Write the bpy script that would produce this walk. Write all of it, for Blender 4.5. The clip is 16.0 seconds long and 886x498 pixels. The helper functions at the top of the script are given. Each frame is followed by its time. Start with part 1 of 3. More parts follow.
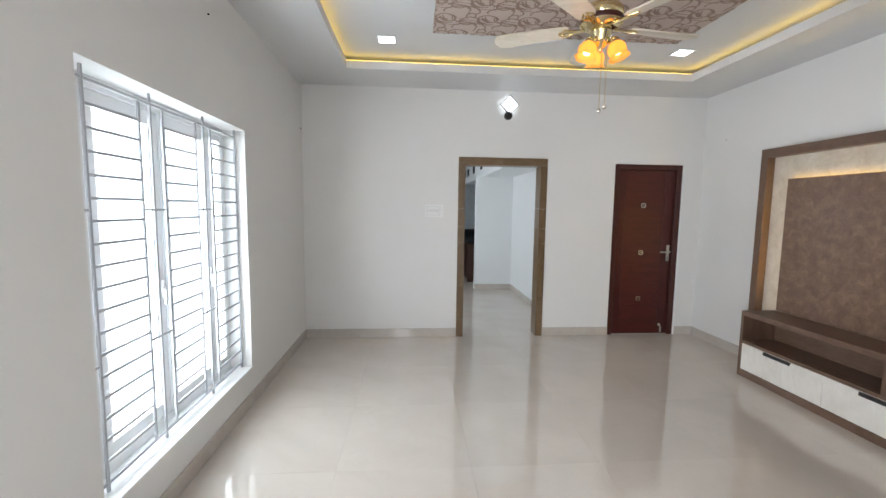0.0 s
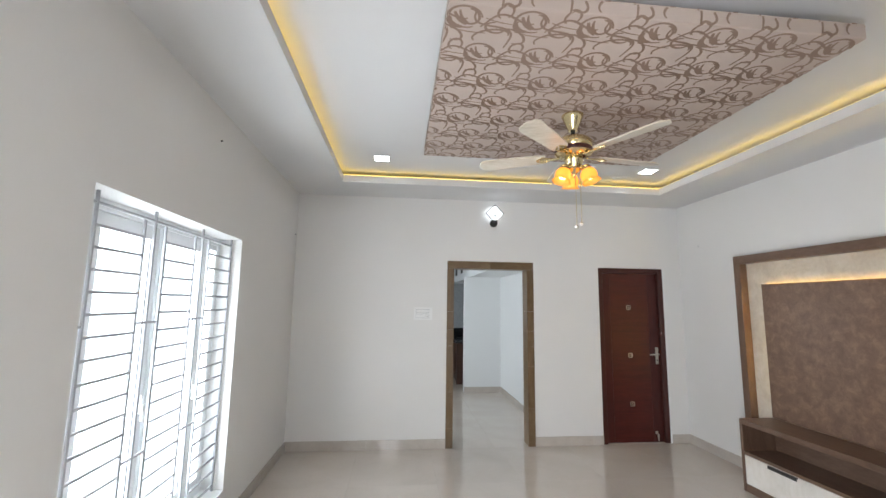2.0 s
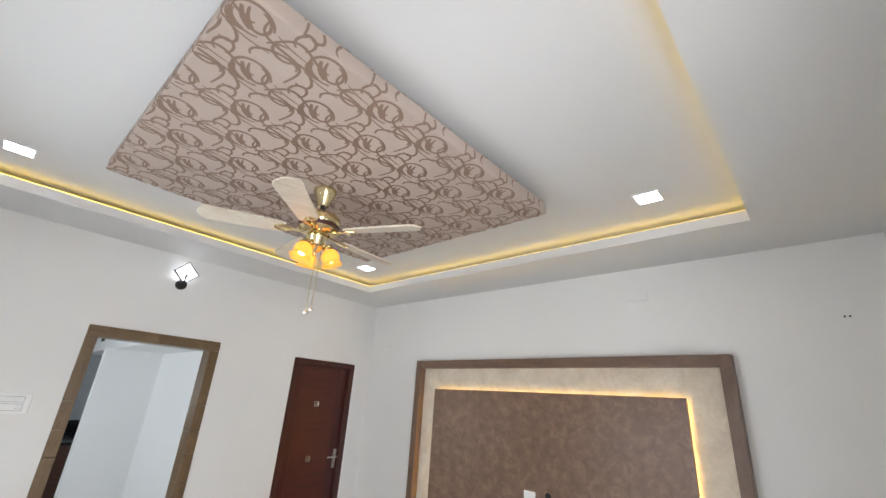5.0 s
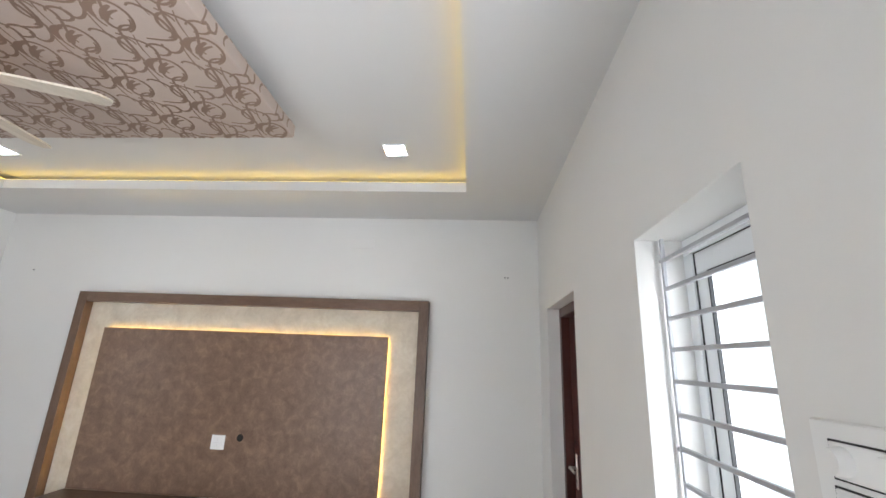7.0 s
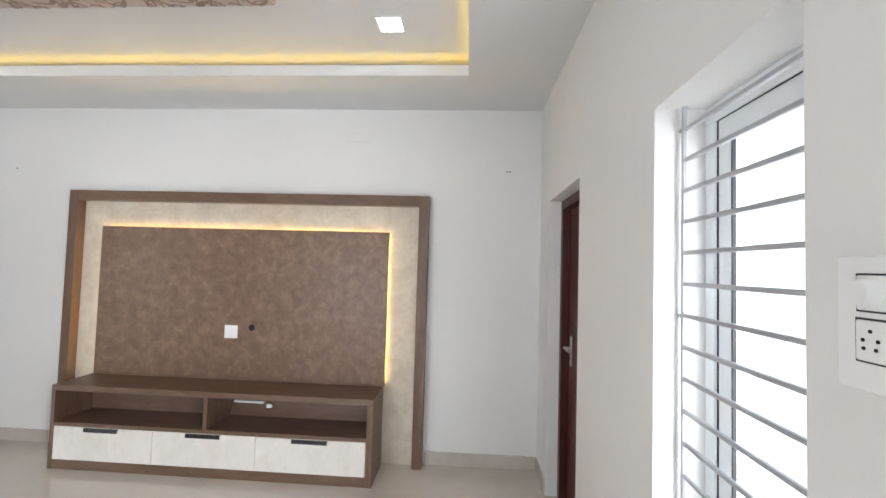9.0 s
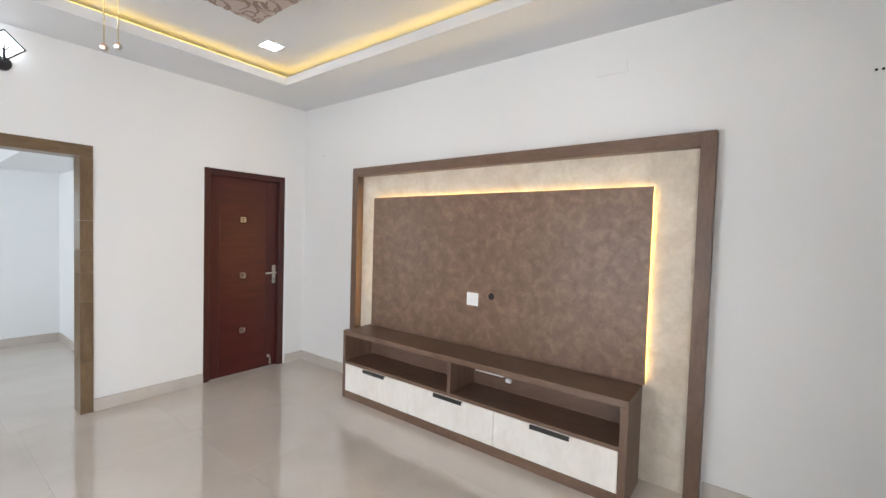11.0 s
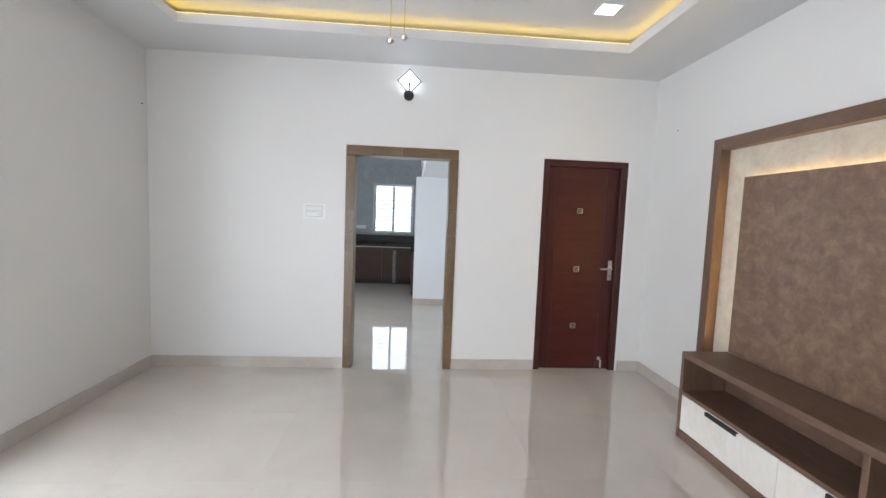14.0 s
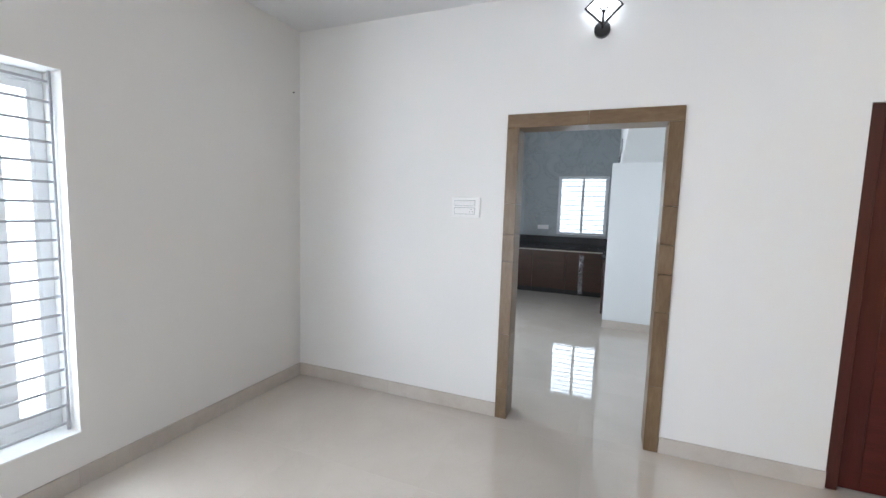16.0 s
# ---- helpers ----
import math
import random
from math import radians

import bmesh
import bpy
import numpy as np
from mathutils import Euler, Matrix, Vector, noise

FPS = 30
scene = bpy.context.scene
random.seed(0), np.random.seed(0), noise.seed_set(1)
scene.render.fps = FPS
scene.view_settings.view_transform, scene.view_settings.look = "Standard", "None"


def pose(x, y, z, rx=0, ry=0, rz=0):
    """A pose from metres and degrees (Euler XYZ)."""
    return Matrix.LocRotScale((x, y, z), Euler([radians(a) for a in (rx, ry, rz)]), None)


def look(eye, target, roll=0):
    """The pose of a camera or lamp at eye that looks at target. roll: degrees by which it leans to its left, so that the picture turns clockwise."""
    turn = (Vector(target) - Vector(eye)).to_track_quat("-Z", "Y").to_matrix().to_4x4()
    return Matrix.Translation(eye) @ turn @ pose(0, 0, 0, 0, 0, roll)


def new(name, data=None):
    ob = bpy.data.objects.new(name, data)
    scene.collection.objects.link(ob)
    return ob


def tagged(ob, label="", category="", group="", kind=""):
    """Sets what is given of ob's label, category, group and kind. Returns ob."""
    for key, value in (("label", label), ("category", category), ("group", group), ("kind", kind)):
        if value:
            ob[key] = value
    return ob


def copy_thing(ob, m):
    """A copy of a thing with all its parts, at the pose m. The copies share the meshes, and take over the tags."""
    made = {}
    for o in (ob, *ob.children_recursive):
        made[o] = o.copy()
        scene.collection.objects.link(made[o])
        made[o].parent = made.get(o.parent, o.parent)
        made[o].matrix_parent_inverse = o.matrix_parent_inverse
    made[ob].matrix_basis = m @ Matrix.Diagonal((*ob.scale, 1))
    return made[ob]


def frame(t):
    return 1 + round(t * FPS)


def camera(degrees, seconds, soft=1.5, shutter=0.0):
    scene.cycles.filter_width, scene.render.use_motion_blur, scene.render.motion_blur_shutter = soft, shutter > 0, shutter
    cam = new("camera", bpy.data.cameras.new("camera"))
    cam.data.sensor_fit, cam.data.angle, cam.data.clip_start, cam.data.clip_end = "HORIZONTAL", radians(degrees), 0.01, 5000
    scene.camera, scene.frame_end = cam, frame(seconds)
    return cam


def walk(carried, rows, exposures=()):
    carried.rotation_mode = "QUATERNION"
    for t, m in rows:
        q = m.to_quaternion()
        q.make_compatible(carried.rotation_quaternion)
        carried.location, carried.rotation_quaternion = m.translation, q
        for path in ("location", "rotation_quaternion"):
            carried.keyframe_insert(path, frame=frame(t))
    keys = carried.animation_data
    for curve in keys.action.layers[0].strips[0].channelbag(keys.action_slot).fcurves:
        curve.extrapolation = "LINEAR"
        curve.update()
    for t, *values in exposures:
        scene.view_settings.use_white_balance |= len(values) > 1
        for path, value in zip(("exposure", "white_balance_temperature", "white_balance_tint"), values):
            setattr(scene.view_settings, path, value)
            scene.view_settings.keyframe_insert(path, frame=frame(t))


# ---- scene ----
cam = camera(94.0, 16.0)
METRES, EYE, TILT, LEAN, TURN = 3.48, 1.57, 0.0, 0.0, -4.2
PATH = [
    (0, (0.385, 0.366, 1.542), (0.538, 2.35, 1.346), 0.8),
    (0.5, (0.389, 0.347, 1.579), (0.55, 2.339, 1.497), 0.9),
    (1, (0.386, 0.328, 1.581), (0.556, 2.32, 1.62), 0.9),
    (1.5, (0.384, 0.306, 1.602), (0.564, 2.292, 1.754), 0.8),
    (2, (0.366, 0.3, 1.63), (0.569, 2.272, 1.892), 0.8),
    (2.5, (0.345, 0.294, 1.636), (0.59, 2.242, 2.014), 0.9),
    (3, (0.325, 0.28, 1.653), (0.645, 2.194, 2.137), 1.0),
    (3.5, (0.302, 0.307, 1.66), (0.771, 2.166, 2.227), 1.7),
    (4, (0.324, 0.413, 1.66), (1.028, 2.174, 2.295), 2.7),
    (4.5, (0.329, 0.57, 1.682), (1.357, 2.144, 2.365), 3.5),
    (5, (0.321, 0.723, 1.708), (1.695, 1.996, 2.408), 3.9),
    (5.2, (0.307, 0.792, 1.717), (1.805, 1.915, 2.419), 4.0),
    (7.3, (0.484, 0.85, 1.677), (2.43, 0.916, 2.134), 1.8),
    (7.5, (0.495, 0.866, 1.667), (2.454, 0.902, 2.065), 1.6),
    (8, (0.517, 0.861, 1.63), (2.501, 0.867, 1.885), 1.4),
    (8.2, (0.516, 0.871, 1.616), (2.506, 0.864, 1.813), 1.3),
    (10.3, (0.764, 0.852, 1.536), (2.655, 1.496, 1.45), 1.7),
    (10.5, (0.855, 0.893, 1.521), (2.687, 1.692, 1.443), 1.8),
    (10.8, (0.978, 0.985, 1.522), (2.683, 2.027, 1.452), 1.7),
    (11, (1.045, 0.989, 1.529), (2.638, 2.196, 1.455), 1.7),
    (11.5, (1.248, 1.008, 1.543), (2.488, 2.576, 1.462), 1.7),
    (12, (1.417, 1.042, 1.534), (2.258, 2.855, 1.443), 1.7),
    (12.5, (1.448, 1.129, 1.532), (1.966, 3.058, 1.426), 1.7),
    (13, (1.481, 1.158, 1.538), (1.788, 3.13, 1.411), 1.6),
    (13.5, (1.533, 1.158, 1.524), (1.727, 3.143, 1.38), 1.9),
    (14, (1.576, 1.237, 1.508), (1.722, 3.226, 1.35), 2.2),
    (14.5, (1.578, 1.476, 1.495), (1.664, 3.467, 1.326), 2.3),
    (15, (1.588, 1.759, 1.483), (1.538, 3.75, 1.307), 2.4),
    (15.5, (1.639, 2.079, 1.505), (1.322, 4.044, 1.315), 2.1),
    (16, (1.611, 2.387, 1.492), (0.872, 4.236, 1.299), 1.8),
]
walk(cam, [(t, look(eye, target, roll)) for t, eye, target, roll in PATH],
     [(0.0, 0.14, 6270, 9.6), (4.5, 0.24, 6400, 10.8), (8.0, 0.40, 6250, 10.2), (10.5, 0.68, 6310, 11.4), (11.5, 0.48, 6290, 11.6), (13.0, 0.46, 6120, 10.8), (14.5, 0.46, 6100, 10.6), (16.0, 0.54, 6000, 10.3)])

# ==== place ====

# ---- light ----
world = bpy.data.worlds.new("world")
scene.world = world
world.use_nodes = True
sky = world.node_tree.nodes.new("ShaderNodeTexSky")
sky.sky_type, sky.sun_disc = "NISHITA", False
sky.sun_elevation, sky.sun_rotation = radians(50), radians(250)
bg = world.node_tree.nodes["Background"]
bg.inputs["Strength"].default_value = 0.1
world.node_tree.links.new(sky.outputs[0], bg.inputs[0])


def sun_lamp():
    d = bpy.data.lights.new("sun", "SUN")
    d.energy, d.angle, d.color = 0.8, radians(12), (1.0, 0.96, 0.9)
    ob = new("sun", d)
    ob.matrix_world = look((-8, -3, 12), (0, 0, 0))


def sky_panel(name, place, target, w, h, watts, color=(0.85, 0.93, 1.0), spread=180):
    """An area lamp: the overcast sky's light just outside an opening, and the hall's added fill."""
    d = bpy.data.lights.new(name, "AREA")
    d.shape, d.size, d.size_y, d.energy, d.color = "RECTANGLE", w, h, watts, color
    d.spread = radians(spread)
    ob = new(name, d)
    ob.matrix_world = look(place, target)


sun_lamp()
sky_panel("window_daylight", (-1.09, 2.81, 1.19), (0, 2.81, 1.19), 1.53, 1.78, 78, (0.92, 0.96, 1.0))
sky_panel("side_window_daylight", (1.57, 0.04, 1.43), (1.57, 1, 1.43), 0.56, 1.34, 1.9)
sky_panel("entrance_daylight", (0.2, -0.35, 1.1), (3.9, 0.9, 1.15), 1.2, 2.1, 100, (0.97, 0.98, 1.0))
sky_panel("kitchen_daylight", (1.10, 11.15, 1.65), (1.10, 10, 1.65), 1.1, 1.3, 9)
# Fill lamp added to brighten the hall walls; no window is known here.
sky_panel("hall_fill", (-1.25, 7.0, 1.5), (0, 7.0, 1.4), 1.5, 1.3, 34, (0.93, 0.97, 1.0))


# ---- materials ----
def nodes(name):
    m = bpy.data.materials.new(name)
    m.use_nodes = True
    t = m.node_tree
    return m, t, t.nodes["Principled BSDF"], t.links.new


def coords(t, link, scale=(1, 1, 1), space="Object", rot=(0, 0, 0)):
    c = t.nodes.new("ShaderNodeTexCoord")
    mp = t.nodes.new("ShaderNodeMapping")
    mp.inputs["Scale"].default_value = scale
    mp.inputs["Rotation"].default_value = [radians(a) for a in rot]
    link(c.outputs[space], mp.inputs["Vector"])
    return mp.outputs[0]


def noise_tex(t, link, vec, scale, detail=4, rough=0.55, warp=0.0):
    n = t.nodes.new("ShaderNodeTexNoise")
    n.inputs["Scale"].default_value, n.inputs["Detail"].default_value = scale, detail
    n.inputs["Roughness"].default_value, n.inputs["Distortion"].default_value = rough, warp
    link(vec, n.inputs["Vector"])
    return n.outputs["Fac"]


def ramp(t, link, fac, stops):
    r = t.nodes.new("ShaderNodeValToRGB")
    while len(r.color_ramp.elements) < len(stops):
        r.color_ramp.elements.new(0.5)
    for e, (p, c) in zip(r.color_ramp.elements, stops):
        e.position, e.color = p, (*c, 1)
    link(fac, r.inputs[0])
    return r.outputs[0]


def mix(t, link, fac, a, b, mode="MIX"):
    n = t.nodes.new("ShaderNodeMix")
    n.data_type, n.blend_type = "RGBA", mode
    for v, s in ((fac, n.inputs[0]), (a, n.inputs[6]), (b, n.inputs[7])):
        if isinstance(v, bpy.types.NodeSocket):
            link(v, s)
        elif isinstance(v, (int, float)):
            s.default_value = v
        else:
            s.default_value = (*v, 1)
    return n.outputs[2]


def bump(t, link, b, height, strength, dist=0.002):
    n = t.nodes.new("ShaderNodeBump")
    n.inputs["Strength"].default_value, n.inputs["Distance"].default_value = strength, dist
    link(height, n.inputs["Height"])
    link(n.outputs[0], b.inputs["Normal"])


def paint(name, color, rough=0.55, relief=0.12):
    m, t, b, link = nodes(name)
    v = coords(t, link, space="Object")
    big = noise_tex(t, link, v, 1.3, 3)
    c = mix(t, link, big, [x * 0.965 for x in color], [min(1, x * 1.02) for x in color])
    link(c, b.inputs["Base Color"])
    b.inputs["Roughness"].default_value = rough
    bump(t, link, b, noise_tex(t, link, v, 160, 3), relief, 0.001)
    return m


def plain(name, color, rough=0.4, metal=0.0, vary=0.06, scale=25, relief=0.05):
    m, t, b, link = nodes(name)
    v = coords(t, link)
    n = noise_tex(t, link, v, scale, 5)
    link(mix(t, link, n, [x * (1 - vary) for x in color], [min(1, x * (1 + vary)) for x in color]), b.inputs["Base Color"])
    b.inputs["Roughness"].default_value, b.inputs["Metallic"].default_value = rough, metal
    bump(t, link, b, noise_tex(t, link, v, scale * 8, 2), relief, 0.0005)
    return m


def glow(name, color, strength):
    m, t, b, link = nodes(name)
    b.inputs["Base Color"].default_value = (*color, 1)
    b.inputs["Emission Color"].default_value = (*color, 1)
    b.inputs["Emission Strength"].default_value = strength
    b.inputs["Roughness"].default_value = 0.4
    return m


def wood(name, dark, mid, light, stretch, rough=0.35, rot=(0, 0, 0), coat=0.0):
    m, t, b, link = nodes(name)
    v = coords(t, link, stretch, rot=rot)
    info = t.nodes.new("ShaderNodeObjectInfo")
    shift = t.nodes.new("ShaderNodeVectorMath")
    shift.operation = "MULTIPLY_ADD"
    shift.inputs[1].default_value = (1, 1, 1)
    link(v, shift.inputs[0])
    sc = t.nodes.new("ShaderNodeMath")
    sc.operation = "MULTIPLY"
    sc.inputs[1].default_value = 17.0
    link(info.outputs["Random"], sc.inputs[0])
    link(sc.outputs[0], shift.inputs[2])
    v = shift.outputs[0]
    n = noise_tex(t, link, v, 1.0, 6, 0.6, 0.6)
    c = ramp(t, link, n, [(0.28, dark), (0.5, mid), (0.74, light)])
    fine = noise_tex(t, link, v, 6.0, 4)
    c = mix(t, link, 0.35, c, ramp(t, link, fine, [(0.3, dark), (0.7, light)]))
    link(c, b.inputs["Base Color"])
    b.inputs["Roughness"].default_value, b.inputs["Coat Weight"].default_value = rough, coat
    bump(t, link, b, fine, 0.12, 0.001)
    return m


def floor_tile_material():
    m, t, b, link = nodes("polished_beige_tile")
    v = coords(t, link, space="Object")
    info = t.nodes.new("ShaderNodeObjectInfo")
    sc = t.nodes.new("ShaderNodeVectorMath")
    sc.operation = "MULTIPLY_ADD"
    sc.inputs[1].default_value = (1, 1, 1)
    mul = t.nodes.new("ShaderNodeMath")
    mul.operation = "MULTIPLY"
    mul.inputs[1].default_value = 31.0
    link(info.outputs["Random"], mul.inputs[0])
    link(v, sc.inputs[0])
    link(mul.outputs[0], sc.inputs[2])
    v = sc.outputs[0]
    cloud = noise_tex(t, link, v, 1.6, 3, 0.5, 0.8)
    vein = noise_tex(t, link, v, 2.6, 4, 0.5, 1.6)
    c = ramp(t, link, cloud, [(0.25, (0.57, 0.515, 0.45)), (0.55, (0.61, 0.555, 0.49)), (0.8, (0.64, 0.59, 0.525))])
    c = mix(t, link, ramp(t, link, vein, [(0.47, (0, 0, 0)), (0.5, (0.14, 0.14, 0.14)), (0.53, (0, 0, 0))]), c, (0.53, 0.47, 0.40))
    link(c, b.inputs["Base Color"])
    b.inputs["Roughness"].default_value = 0.055
    b.inputs["IOR"].default_value = 2.2
    r = ramp(t, link, noise_tex(t, link, v, 3.0, 3), [(0.3, (0.012, 0.012, 0.012)), (0.8, (0.035, 0.035, 0.035))])
    link(r, b.inputs["Roughness"])
    return m


def mottled(name, a, bcol, c2, scale, rough=0.5, stretch=(1, 1, 1), relief=0.25):
    """Laminate with soft clouded, slightly brushed print."""
    m, t, b, link = nodes(name)
    v = coords(t, link, stretch)
    n1 = noise_tex(t, link, v, scale, 6, 0.65, 0.5)
    n2 = noise_tex(t, link, v, scale * 5, 5, 0.7, 0.3)
    c = ramp(t, link, n1, [(0.33, a), (0.51, bcol), (0.69, c2)])
    c = mix(t, link, 0.25, c, ramp(t, link, n2, [(0.34, a), (0.66, c2)]))
    link(c, b.inputs["Base Color"])
    b.inputs["Roughness"].default_value = rough
    bump(t, link, b, n2, relief, 0.001)
    return m


def marble():
    m, t, b, link = nodes("grey_marble_tile")
    v = coords(t, link, space="Object")
    n = noise_tex(t, link, v, 1.6, 7, 0.6, 1.8)
    c = ramp(t, link, n, [(0.40, (0.42, 0.455, 0.47)), (0.485, (0.40, 0.435, 0.45)), (0.5, (0.34, 0.375, 0.39)), (0.515, (0.40, 0.435, 0.45)), (0.62, (0.45, 0.48, 0.49))])
    link(c, b.inputs["Base Color"])
    b.inputs["Roughness"].default_value = 0.12
    return m


def clear_glass(name="clear_glass"):
    m, t, b, link = nodes(name)
    out = t.nodes["Material Output"]
    tr = t.nodes.new("ShaderNodeBsdfTransparent")
    tr.inputs[0].default_value = (0.94, 0.96, 0.96, 1)
    gl = t.nodes.new("ShaderNodeBsdfGlossy")
    gl.inputs["Roughness"].default_value = 0.02
    ms = t.nodes.new("ShaderNodeMixShader")
    ms.inputs[0].default_value = 0.06
    link(tr.outputs[0], ms.inputs[1])
    link(gl.outputs[0], ms.inputs[2])
    link(ms.outputs[0], out.inputs[0])
    return m


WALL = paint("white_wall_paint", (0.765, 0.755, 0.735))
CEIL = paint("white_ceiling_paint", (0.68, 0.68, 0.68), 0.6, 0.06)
HALLWALL = paint("cool_white_wall_paint", (0.77, 0.79, 0.79))
TILE = floor_tile_material()
GROUT = plain("beige_grout", (0.48, 0.43, 0.38), 0.8)
SKIRT = mottled("beige_skirting_tile", (0.47, 0.42, 0.37), (0.53, 0.48, 0.43), (0.57, 0.53, 0.48), 3, 0.06, relief=0.01)
STONE = wood("brown_cladding_tile", (0.10, 0.058, 0.024), (0.155, 0.097, 0.048), (0.215, 0.145, 0.08), (14, 14, 3), 0.35)
STONE_H = wood("brown_cladding_tile_lintel", (0.10, 0.058, 0.024), (0.155, 0.097, 0.048), (0.215, 0.145, 0.08), (3, 14, 14), 0.35)
MAHOGANY = wood("mahogany_laminate", (0.040, 0.0048, 0.0034), (0.062, 0.0075, 0.0048), (0.088, 0.0128, 0.0078), (2.2, 30, 26), 0.4, coat=0.0)
MAHOG_V = wood("mahogany_stile", (0.036, 0.0044, 0.0034), (0.054, 0.0068, 0.0047), (0.076, 0.0115, 0.0072), (30, 30, 2.2), 0.4, coat=0.0)
DFRAME = wood("dark_door_frame", (0.035, 0.007, 0.005), (0.054, 0.011, 0.0072), (0.077, 0.018, 0.0115), (26, 26, 2), 0.4)
SUEDE = mottled("brown_suede_laminate", (0.125, 0.071, 0.044), (0.178, 0.105, 0.067), (0.26, 0.162, 0.108), 15, 0.42, (1, 1, 1))
WALNUT = wood("greyish_brown_wood_laminate", (0.094, 0.052, 0.033), (0.138, 0.081, 0.052), (0.192, 0.117, 0.078), (18, 4, 18), 0.4)
WALNUT_V = wood("greyish_brown_wood_laminate_upright", (0.094, 0.052, 0.033), (0.138, 0.081, 0.052), (0.192, 0.117, 0.078), (18, 18, 4), 0.4)
CREAM = mottled("cream_textured_laminate", (0.50, 0.43, 0.34), (0.60, 0.53, 0.43), (0.68, 0.62, 0.53), 7, 0.5, (1, 1, 1))
DRAWER = mottled("cream_drawer_laminate", (0.66, 0.62, 0.55), (0.74, 0.70, 0.64), (0.80, 0.77, 0.72), 6, 0.45, (1, 1, 0.6))
BLACK = plain("matt_black_metal", (0.02, 0.018, 0.017), 0.4)
WHITEPL = plain("white_plastic", (0.82, 0.82, 0.81), 0.3, vary=0.02)
UPVC = plain("white_upvc", (0.80, 0.82, 0.83), 0.3, vary=0.02)
GASKET = plain("black_rubber", (0.02, 0.02, 0.022), 0.6)
# White steel bars; their backlit shade is put into the grey base colour.
GRILLE = plain("white_steel_shaded_grey", (0.40, 0.405, 0.425), 0.35, vary=0.03)
BRASS = plain("polished_brass", (0.80, 0.68, 0.40), 0.14, 1.0, 0.05)
STEEL = plain("brushed_steel", (0.62, 0.58, 0.52), 0.28, 1.0)
BLADE = wood("pale_fan_blade", (0.50, 0.43, 0.33), (0.62, 0.56, 0.46), (0.70, 0.65, 0.56), (4, 20, 20), 0.3)
PANEL = plain("pinkish_beige_panel_print", (0.49, 0.405, 0.355), 0.55, vary=0.05, scale=12)
SWIRL = plain("brown_swirl_print", (0.255, 0.175, 0.13), 0.55, vary=0.06, scale=12)
GRANITE = plain("black_granite", (0.012, 0.012, 0.014), 0.12, vary=0.5, scale=120)
KITWOOD = wood("dark_brown_kitchen_laminate", (0.034, 0.014, 0.009), (0.053, 0.023, 0.014), (0.077, 0.036, 0.022), (3, 30, 30), 0.3)
GREYWALL = paint("grey_stair_paint", (0.42, 0.44, 0.45))
MARBLE = marble()
GLASS = clear_glass()
DARK = plain("dark_hole", (0.01, 0.009, 0.008), 0.8)
GROUND = plain("outdoor_concrete", (0.33, 0.32, 0.30), 0.9, vary=0.2, scale=3, relief=0.3)
LED = glow("warm_yellow_led", (1.0, 0.67, 0.11), 4.6)
LED_TV = glow("warm_led_tape", (1.0, 0.68, 0.18), 28.0)
LAMPWHITE = glow("white_led_diffuser", (0.95, 0.98, 1.0), 14.0)
SCONCE = glow("white_acrylic_glow", (0.92, 0.97, 1.0), 3.0)
BULB = glow("warm_bulb", (1.0, 0.62, 0.22), 6.0)


def amber():
    m, t, b, link = nodes("amber_glass_shade")
    b.inputs["Base Color"].default_value = (0.95, 0.50, 0.12, 1)
    b.inputs["Roughness"].default_value = 0.2
    b.inputs["Emission Color"].default_value = (1.0, 0.40, 0.06, 1)
    b.inputs["Emission Strength"].default_value = 0.5
    out = t.nodes["Material Output"]
    tl = t.nodes.new("ShaderNodeBsdfTranslucent")
    tl.inputs[0].default_value = (1.0, 0.52, 0.13, 1)
    ms = t.nodes.new("ShaderNodeMixShader")
    ms.inputs[0].default_value = 0.5
    link(b.outputs[0], ms.inputs[1])
    link(tl.outputs[0], ms.inputs[2])
    link(ms.outputs[0], out.inputs[0])
    return m


AMBER = amber()


# ---- mesh helpers ----
def box(x0, x1, y0, y1, z0, z1, bevel=0.0, seg=1, bm=None):
    bm = bm or bmesh.new()
    r = bmesh.ops.create_cube(bm, size=1.0)
    vs = r["verts"]
    for v in vs:
        v.co = Vector(((x0 + x1) / 2 + v.co.x * (x1 - x0), (y0 + y1) / 2 + v.co.y * (y1 - y0), (z0 + z1) / 2 + v.co.z * (z1 - z0)))
    if bevel > 0:
        es = list({e for v in vs for e in v.link_edges})
        bmesh.ops.bevel(bm, geom=es, offset=bevel, segments=seg, affect="EDGES", profile=0.5)
    return bm


def boxes(*specs, bevel=0.0):
    bm = bmesh.new()
    for s in specs:
        box(*s, bevel=bevel, bm=bm)
    return bm


def rod(p, q, r, seg=12, r2=None, bm=None):
    bm = bm or bmesh.new()
    p, q = Vector(p), Vector(q)
    d = q - p
    m = Matrix.Translation((p + q) / 2) @ d.to_track_quat("Z", "Y").to_matrix().to_4x4()
    bmesh.ops.create_cone(bm, cap_ends=True, segments=seg, radius1=r, radius2=r if r2 is None else r2, depth=d.length, matrix=m)
    return bm


def lathe(profile, seg=28, m=None, bm=None):
    """Turns (radius, height) pairs about z."""
    bm = bm or bmesh.new()
    rings = []
    for r, z in profile:
        ring = []
        for i in range(seg):
            a = 2 * math.pi * i / seg
            co = Vector((r * math.cos(a), r * math.sin(a), z))
            ring.append(bm.verts.new(m @ co if m else co))
        rings.append(ring)
    for a, b in zip(rings, rings[1:]):
        for i in range(seg):
            bm.faces.new((a[i], a[(i + 1) % seg], b[(i + 1) % seg], b[i]))
    if profile[0][0] > 1e-6:
        bm.faces.new(list(reversed(rings[0])))
